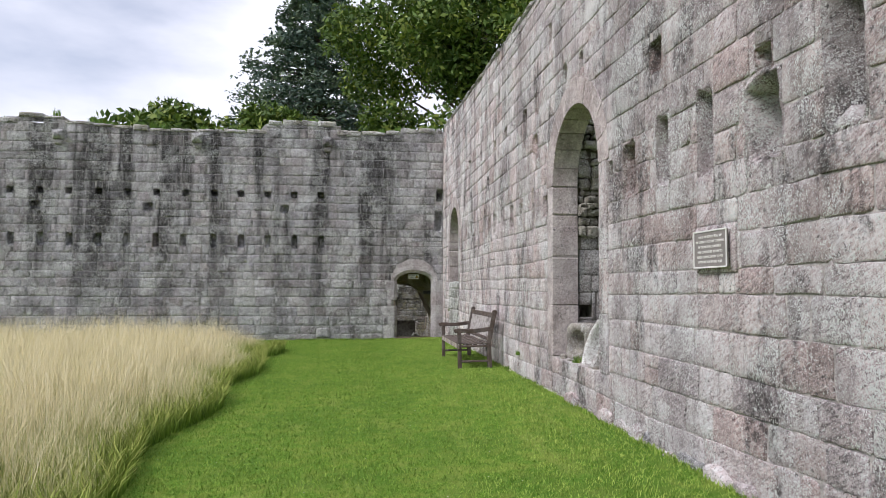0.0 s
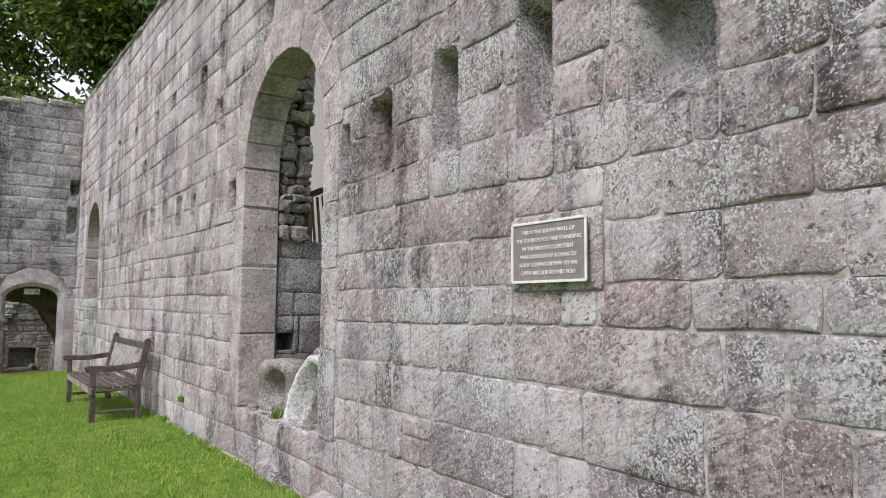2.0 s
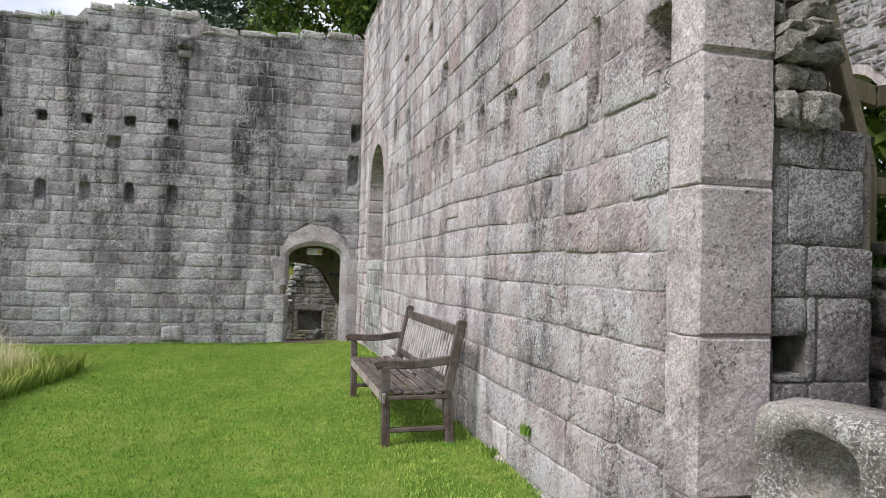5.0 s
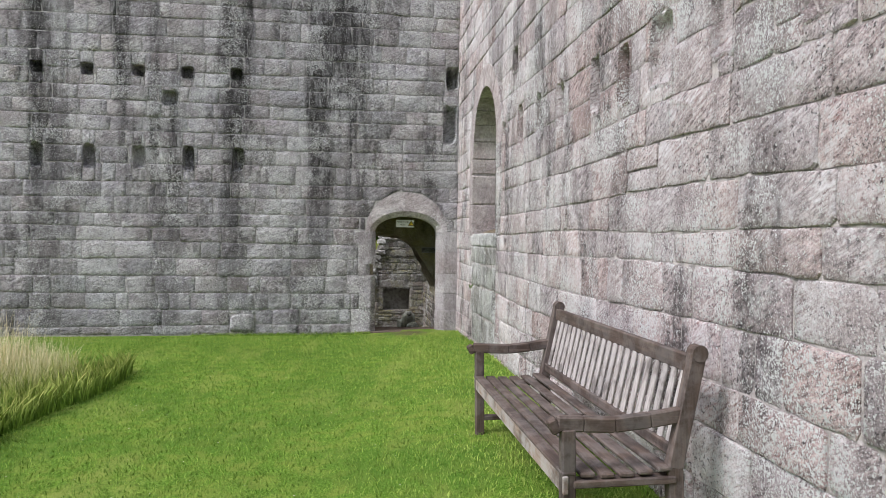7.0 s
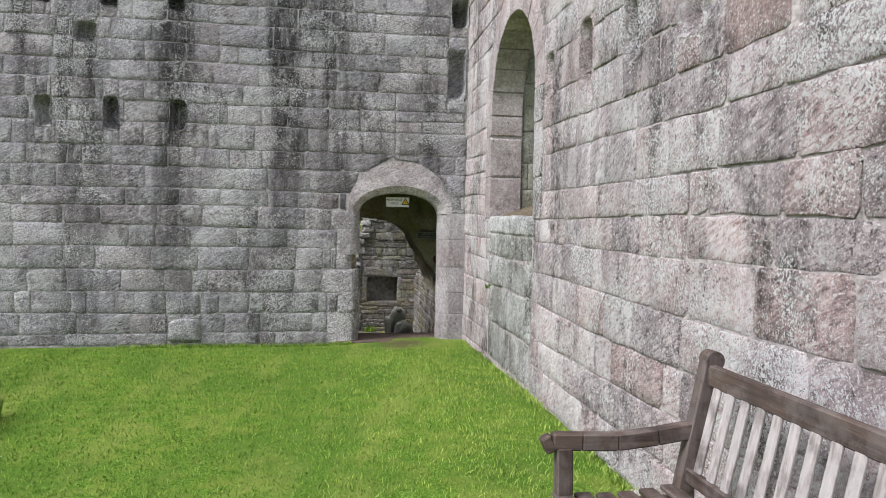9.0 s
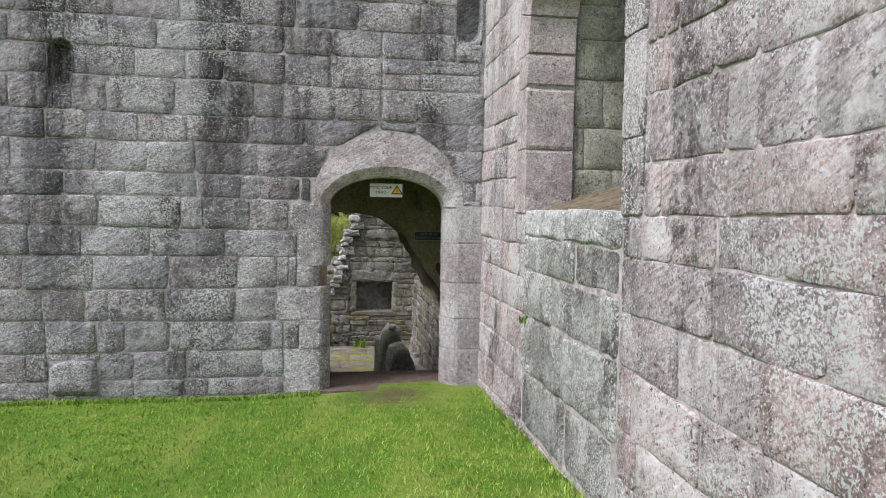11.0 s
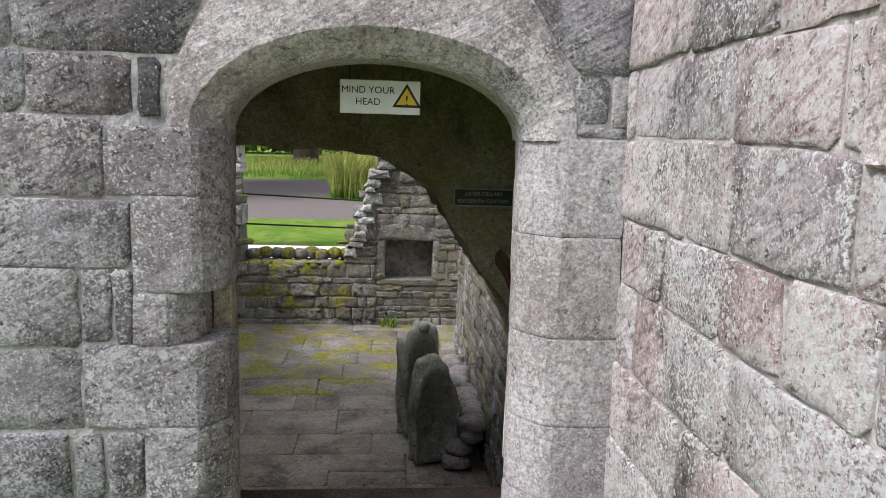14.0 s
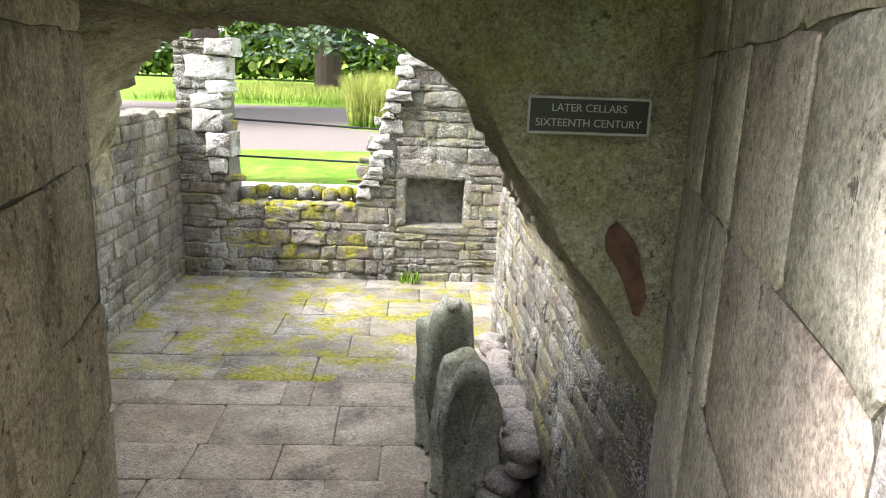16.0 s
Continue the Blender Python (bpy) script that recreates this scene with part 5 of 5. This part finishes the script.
def terrace_bench():
    ob = empty("terrace_bench", pose(3.72, 9.22, 1.42) @ Matrix.Diagonal((1, 1.6, 1.14, 1)), "greenish oak bench with a wavy top rail on the terrace", "bench")

    def add(name, a, b, w, d, up=(0, 0, 1)):
        bm = bmesh.new()
        bar(bm, a, b, w, d, up, 0.006)
        part(name, bm, m_oak, ob)

    add("back_post", (-0.02, -0.16, 0.0), (-0.02, -0.16, 0.50), 0.075, 0.06, (0, 1, 0))
    add("back_post", (-0.02, -0.16, 0.49), (-0.02, 0.02, 1.32), 0.075, 0.06, (0, 1, 0))
    add("back_post", (1.45, -0.16, 0.0), (1.45, 0.02, 1.32), 0.075, 0.06, (0, 1, 0))
    pts = [(0.0, 0.90), (0.2, 0.86), (0.45, 0.90), (0.7, 0.93), (1.0, 0.88), (1.45, 0.92)]
    bm = bmesh.new()
    for p, q in zip(pts, pts[1:]):
        bar(bm, (p[0], -0.05, p[1]), (q[0] + 0.01, -0.05, q[1]), 0.03, 0.10, (0, 0, 1), 0.005)
    part("top_rail", bm, m_oak, ob)
    add("seat_rail", (0, -0.14, 0.42), (1.45, -0.14, 0.42), 0.03, 0.08)
    add("lower_rail", (0, -0.16, 0.10), (1.45, -0.16, 0.10), 0.03, 0.05)
    for i in range(4):
        add("back_slat", (-0.02, 0.06 + 0.09 * i, 0.42), (-0.02, 0.16 + 0.09 * i, 1.10), 0.03, 0.02, (0, 1, 0))
    add("arm", (-0.02, 0.0, 1.16), (-0.02, 0.52, 1.14), 0.07, 0.045)
    add("seat_bearer", (-0.02, -0.14, 0.42), (-0.02, 0.5, 0.42), 0.03, 0.08)
    add("leg", (-0.02, 0.48, 0.0), (-0.02, 0.48, 1.14), 0.06, 0.06, (0, 1, 0))


terrace_bench()


# ---- carved fragments in the cellar ----
def headed_slab(x, y, w, h, t, lean, turn, label):
    """A carved slab with a pointed round head, a hollowed face and fluted edges, as one plain shape."""
    def outline(s):
        side, k = (1, s) if s < 0.5 else (-1, 1 - s)
        k *= 2
        if k < 0.62:
            return side * w / 2 * (1 + 0.06 * math.sin(k * 5)), h * 0.66 * k / 0.62
        a = (k - 0.62) / 0.38 * math.pi / 2
        return side * w / 2 * math.cos(a) ** 0.85, h * (0.66 + 0.34 * math.sin(a))

    n, v, f = 72, [], []
    rings = ((0.0, t, 1), (0.9, t, 1), (1.0, t * 0.8, 1), (1.0, t * 0.55, 1), (0.93, t * 0.5, 1), (0.93, t * 0.3, 1), (1.0, t * 0.24, 1), (1.0, 0.02, 1), (0.96, 0.0, 1), (0.84, 0.004, 1), (0.78, 0.035, 1), (0.4, 0.055, 1), (0.0, 0.06, 1))
    for j, (k, d, _) in enumerate(rings):
        for i in range(n):
            px, pz = outline((i + 0.5) / n)
            flute = 0.012 * math.sin(px * 95) * (1 if j > 9 else 0)
            wob = 1 + (0.09 * math.sin(pz * 15 + j) if 1 < j < 8 else 0) + 0.05 * noise.noise((px * 6, pz * 5, 3)) + 0.03 * noise.noise((px * 17, pz * 17, j * 0.3))
            v.append((px * k * wob, d + flute + 0.012 * noise.noise((px * 8, pz * 8, j)), max(0.0, h * 0.42 * (1 - k) + pz * k) * wob))
    for j in range(len(rings) - 1):
        for i in range(n):
            m = (i + 1) % n
            f.append((j * n + i, j * n + m, (j + 1) * n + m, (j + 1) * n + i))
    ob = link_mesh("carved_fragment", v, f, m_statue, None, smooth=True)
    ob.matrix_world = pose(x, y, FLOOR, lean, 0, turn)
    return tagged(ob, label, "carved fragment", "carved fragments")


headed_slab(2.06, 23.2, 0.36, 1.0, 0.24, -4, 24, "dark moulded gothic canopy stone with a rounded head")
headed_slab(2.14, 22.62, 0.37, 0.84, 0.22, -4, 20, "dark greenish fluted stone slab with a rounded head")
lump((2.04, 23.26, FLOOR + 1.03), (0.05, 0.05, 0.05), 61.0, m_statue, "finial", "broken stone knob on top of the canopy stone", "carved fragment", "carved fragments")
m_rubble_pale = masonry("pinkish rubble", [(0.27, 0.235, 0.22), (0.22, 0.20, 0.185), (0.30, 0.27, 0.25)], lichen=0.4, tooled=0.25)
g = random.Random(12)
for i in range(44):
    row, col = i // 11, i % 11
    lump((2.44 + g.uniform(-0.05, 0.05) - 0.14 + 0.045 * row, 22.55 + 0.17 * col + 0.06 * (row % 2), FLOOR + 0.05 + 0.105 * row + 0.015 * g.random()), (0.09 + 0.05 * g.random(), 0.09 + 0.03 * g.random(), 0.055), i * 1.3, m_rubble_pale, "rubble_stone", "loose rubble stone heaped along the cellar wall", "stone", "rubble heap", 0.3)

# iron rails across the gap in the cellar wall
for z0, z1 in ((0.72, 0.64), (0.27, 0.22)):
    bm = bmesh.new()
    bar(bm, (-0.5, 27.75, z0), (1.6, 27.75, z1), 0.02, 0.025, (0, 0, 1), 0.004)
    ob = part("guard_rail", bm, m_iron)
    tagged(ob, "thin dark iron guard rail across the wall gap", "rail", "guard rails")


# ---- grass ----
def blades(name, xs, ys, hs, ws, leans, material, label, category, seed, tips=False):
    g = np.random.default_rng(seed)
    n = len(xs)
    zs = np.array([ground_z(float(x), float(y)) for x, y in zip(xs, ys)]) - 0.01
    a = g.uniform(0, 2 * np.pi, n)
    dx, dy = np.cos(a), np.sin(a)
    b = g.uniform(0, 2 * np.pi, n)
    ox, oy = leans * hs * np.cos(b), leans * hs * np.sin(b)
    rows = []
    for s, w, o in ((0.0, 1.0, 0.0), (0.55, 0.8, 0.3)):
        for k in (-1, 1):
            rows.append(np.stack([xs + dx * ws * w * k + ox * o, ys + dy * ws * w * k + oy * o, zs + hs * s], 1))
    rows.append(np.stack([xs + ox, ys + oy, zs + hs * (1 - 0.25 * leans)], 1))
    v = np.stack(rows, 1).reshape(-1, 3)
    k = np.arange(n) * 5
    f = [q for i in k.tolist() for q in ((i, i + 1, i + 3, i + 2), (i + 2, i + 3, i + 4))]
    return tagged(link_mesh(name, v.tolist(), f, material), label, category, kind="stuff")


g = np.random.default_rng(3)
n = 170000
ty = 2.0 + 14.4 * g.random(n)
reach = 12.5 * g.random(n) ** 1.3
edge = -1.78 + 0.12 * np.sin(ty * 1.7) + 0.1 * np.sin(ty * 4.1 + 1)
edge = edge - 0.28 * np.clip((ty - 11) / 3, 0, 1)
tx = edge - reach
patch = 0.5 + 0.5 * np.sin(tx * 1.9 + 1.2 * np.sin(ty * 0.9)) * np.sin(ty * 1.3 + tx * 0.5)
stem = g.random(n) ** 4
th = (0.40 + 0.20 * g.random(n) + 0.14 * patch + 0.40 * stem) * (0.40 + 0.60 * np.clip(reach / 0.9, 0, 1))
blades("tall_grass", tx, ty, th, 0.0009 + 0.0014 * g.random(n), 0.06 + 0.55 * g.random(n) ** 1.5, m_hay, "tall straw-coloured uncut meadow grass beside the lawn", "grass", 1)
n = 26000
ty = 2.0 + 14.4 * g.random(n)
tx = -1.6 + 0.12 * np.sin(ty * 1.7) - 8 * g.random(n) ** 2.2
m_low = blade_material("low meadow grass", (0.10, 0.18, 0.02), (0.26, 0.34, 0.06), 0.0, 0.3, (0.48, 0.46, 0.15))
blades("meadow_undergrowth", tx, ty, 0.16 + 0.2 * g.random(n), 0.004 + 0.004 * g.random(n), 0.2 + 0.4 * g.random(n), m_low, "green undergrowth at the foot of the meadow grass", "grass", 2)
n = 300000
ly = 1.8 + 17.2 * g.random(n) ** 1.15
lx = -2.1 + 4.5 * g.random(n)
strip = slice(0, 60000)
lx[strip], ly[strip] = -9.0 + 7.2 * g.random(60000), 16.2 + 2.9 * g.random(60000)
keep = (lx - 1.65) ** 2 + (ly - 19.1) ** 2 > 0.12 + 0.4 * g.random(n)
blades("lawn_blades", lx[keep], ly[keep], 0.016 + 0.030 * g.random(keep.sum()), 0.0018 + 0.002 * g.random(keep.sum()), 0.3 + 0.6 * g.random(keep.sum()), m_blade, "short mown grass blades of the lawn", "grass", 3)
n = 5000
fy = np.concatenate([2.0 + 16.9 * g.random(n), np.full(1500, 19.02) + 0.06 * g.random(1500)])
fx = np.concatenate([2.33 + 0.07 * g.random(n), -1.5 + 2.6 * g.random(1500)])
blades("wall_foot_grass", fx, fy, 0.025 + 0.05 * g.random(n + 1500), 0.003 + 0.002 * g.random(n + 1500), 0.3 + 0.5 * g.random(n + 1500), m_blade, "longer unmown grass along the wall foot", "grass", 4)
n = 9000
px = np.concatenate([0.2 + 2.2 * g.random(n), -9 + 10 * g.random(n)])
py = np.concatenate([36.5 + 2.5 * g.random(n), 47 + 22 * g.random(n)])
blades("park_grass", px, py, np.concatenate([0.7 + 0.9 * g.random(n), 0.25 + 0.35 * g.random(n)]), 0.006 + 0.008 * g.random(2 * n), 0.2 + 0.3 * g.random(2 * n), m_low, "rank yellow-green grass in the park", "grass", 5)


# ---- trees ----
def leaves(points, size, seed, flat=0.0):
    """Small four-cornered leaves at the points, turned at random."""
    g = np.random.default_rng(seed)
    n = len(points)
    a = g.normal(size=(n, 3))
    a[:, 2] *= 1 - flat
    a /= np.linalg.norm(a, axis=1)[:, None]
    b = np.cross(a, g.normal(size=(n, 3)))
    b /= np.linalg.norm(b, axis=1)[:, None]
    s = size * (0.6 + 0.8 * g.random(n))[:, None]
    v = np.stack([points - a * s, points - b * s * 0.45, points + a * s, points + b * s * 0.45], 1).reshape(-1, 3)
    f = [(i, i + 1, i + 2, i + 3) for i in range(0, 4 * n, 4)]
    return v.tolist(), f


def stem(bm, a, b, r0, r1, n=8):
    a, b = Vector(a), Vector(b)
    d = b - a
    m = Matrix.Translation((a + b) / 2) @ d.to_track_quat("Z", "Y").to_matrix().to_4x4()
    bmesh.ops.create_cone(bm, cap_ends=True, segments=n, radius1=r0, radius2=r1, depth=d.length, matrix=m)


def broadleaf(x, y, h, r, low, seed, label, count=26000, size=0.26):
    g = np.random.default_rng(seed)
    ob = empty("broadleaf_tree", pose(x, y, 0), label, "tree")
    bm = bmesh.new()
    stem(bm, (0, 0, -0.2), (0, 0, h * 0.55), 0.5, 0.3, 12)
    clumps = []
    for i in range(80):
        a, t = g.uniform(0, 6.283), g.random()
        z = low + (h - low) * (0.06 + 0.94 * t)
        rr = r * math.sqrt(max(0.06, 1 - abs(2 * t - 0.9) ** 2.2)) * (0.55 + 0.45 * g.random())
        clumps.append((rr * math.cos(a), rr * math.sin(a), z, r * g.uniform(0.20, 0.36)))
        if i % 3 == 0:
            stem(bm, (0, 0, min(z * 0.7, h * 0.5)), (rr * math.cos(a) * 0.9, rr * math.sin(a) * 0.9, z), 0.14, 0.03, 6)
    part("trunk", bm, m_bark, ob)
    pts = []
    for cx, cy, cz, cr in clumps:
        k = int(count / len(clumps))
        d = g.normal(size=(k, 3))
        d /= np.linalg.norm(d, axis=1)[:, None]
        q = d * (cr * (0.55 + 0.5 * g.random(k)))[:, None]
        q[:, 2] *= 0.62
        pts.append(q + np.array([cx, cy, cz]))
    v, f = leaves(np.concatenate(pts), size, seed)
    link_mesh("crown", v, f, m_leaf, ob)
    return ob


def cedar(x, y, h, r, low, seed, label, tiers=150):
    g = np.random.default_rng(seed)
    ob = empty("conifer_tree", pose(x, y, 0), label, "tree")
    bm = bmesh.new()
    stem(bm, (0, 0, -0.3), (0, 0, h * 0.5), 0.85, 0.45, 14)
    stem(bm, (0, 0, h * 0.5), (0, 0, h), 0.45, 0.03, 10)
    pts = []
    for i in range(tiers * 3):
        t = g.random() ** 0.9
        z, a = low + (h - low) * t, g.uniform(0, 6.283)
        L = r * (1 - t) ** 0.75 * g.uniform(0.65, 1.1) + 0.3
        end = (L * math.cos(a), L * math.sin(a), z + L * g.uniform(-0.25, 0.15))
        stem(bm, (0, 0, z), end, 0.07, 0.01, 5)
        k = int(150 * (0.4 + L / r))
        s = g.random(k) ** 0.6
        side = g.normal(size=k) * 0.16 * L * s
        q = np.stack([end[0] * s - math.sin(a) * side, end[1] * s + math.cos(a) * side, z + (end[2] - z) * s - 0.16 * np.abs(g.normal(size=k)) * (0.5 + s) + 0.25 * s * s], 1)
        pts.append(q)
    part("trunk", bm, m_bark, ob)
    v, f = leaves(np.concatenate(pts), 0.21, seed, 0.5)
    link_mesh("crown", v, f, m_needle, ob)
    return ob


cedar(-3.5, 64, 31, 12.5, 3.6, 5, "tall blue-green cedar with drooping open branches in the park")
broadleaf(8.6, 50, 27, 9.0, 4, 6, "large dense green broadleaf tree behind the cross wall", 110000, 0.21)
broadleaf(13.5, 42, 22, 6.5, 5, 7, "large dense green broadleaf tree behind the long wall", 36000, 0.22)
broadleaf(-9.5, 38, 10.6, 4.2, 4, 8, "low rounded green tree behind the cross wall", 12000, 0.2)
broadleaf(-5.0, 43, 12.0, 3.6, 5, 9, "low rounded green tree behind the cross wall", 10000, 0.2)
broadleaf(17.5, 25, 9, 4.5, 1.2, 14, "green broadleaf tree behind the ruined church wall", 12000, 0.2)
broadleaf(18, 16, 12, 5, 1.5, 10, "green broadleaf tree behind the ruined church wall", 14000, 0.22)
g = np.random.default_rng(9)
n = 26000
wx, wy = -40 + 62 * g.random(n), 84 + 8 * g.random(n)
crown = 7 + 3 * np.sin(wx * 0.5) + 2 * np.sin(wx * 1.3 + 1)
v, f = leaves(np.stack([wx, wy, 0.5 + np.abs(crown) * g.random(n)], 1), 0.55, 4)
tagged(link_mesh("far_woods", v, f, m_leaf), "dark green woods at the far side of the park", "woods", kind="stuff")

g = random.Random(31)
for i in range(26):
    x = -9 + 11.2 * g.random()
    tuft("wall_top_weed", (x, NORTH + 0.12 + 0.1 * g.random(), north_top(x) + 0.02), 50, 0.10, 0.16 + 0.12 * g.random(), i + 100, m_weed, "small weeds rooted on top of the cross wall", "weed", 0.008, "wall top weeds")

# ---- blocks of the two long walls ----
lay(blocks, on_east, rng, wall_east, lambda u, v: (2.2 < u < 6.8 and v < 2.9) or (8.3 < u < 10.5 and v < 2.6) or (14 < u < 19.2 and v < 2.3), m_pink, m_pink_j, gap=0.004, bevel=0.005, proud=(0.003, 0.014), jit=0.007)
lay(bl2, on_north, rng, wall_north, lambda u, v: u > -3.2 and v < 3.2, m_grey, m_grey_j, gap=0.004, bevel=0.005, proud=(0.003, 0.013), jit=0.006)
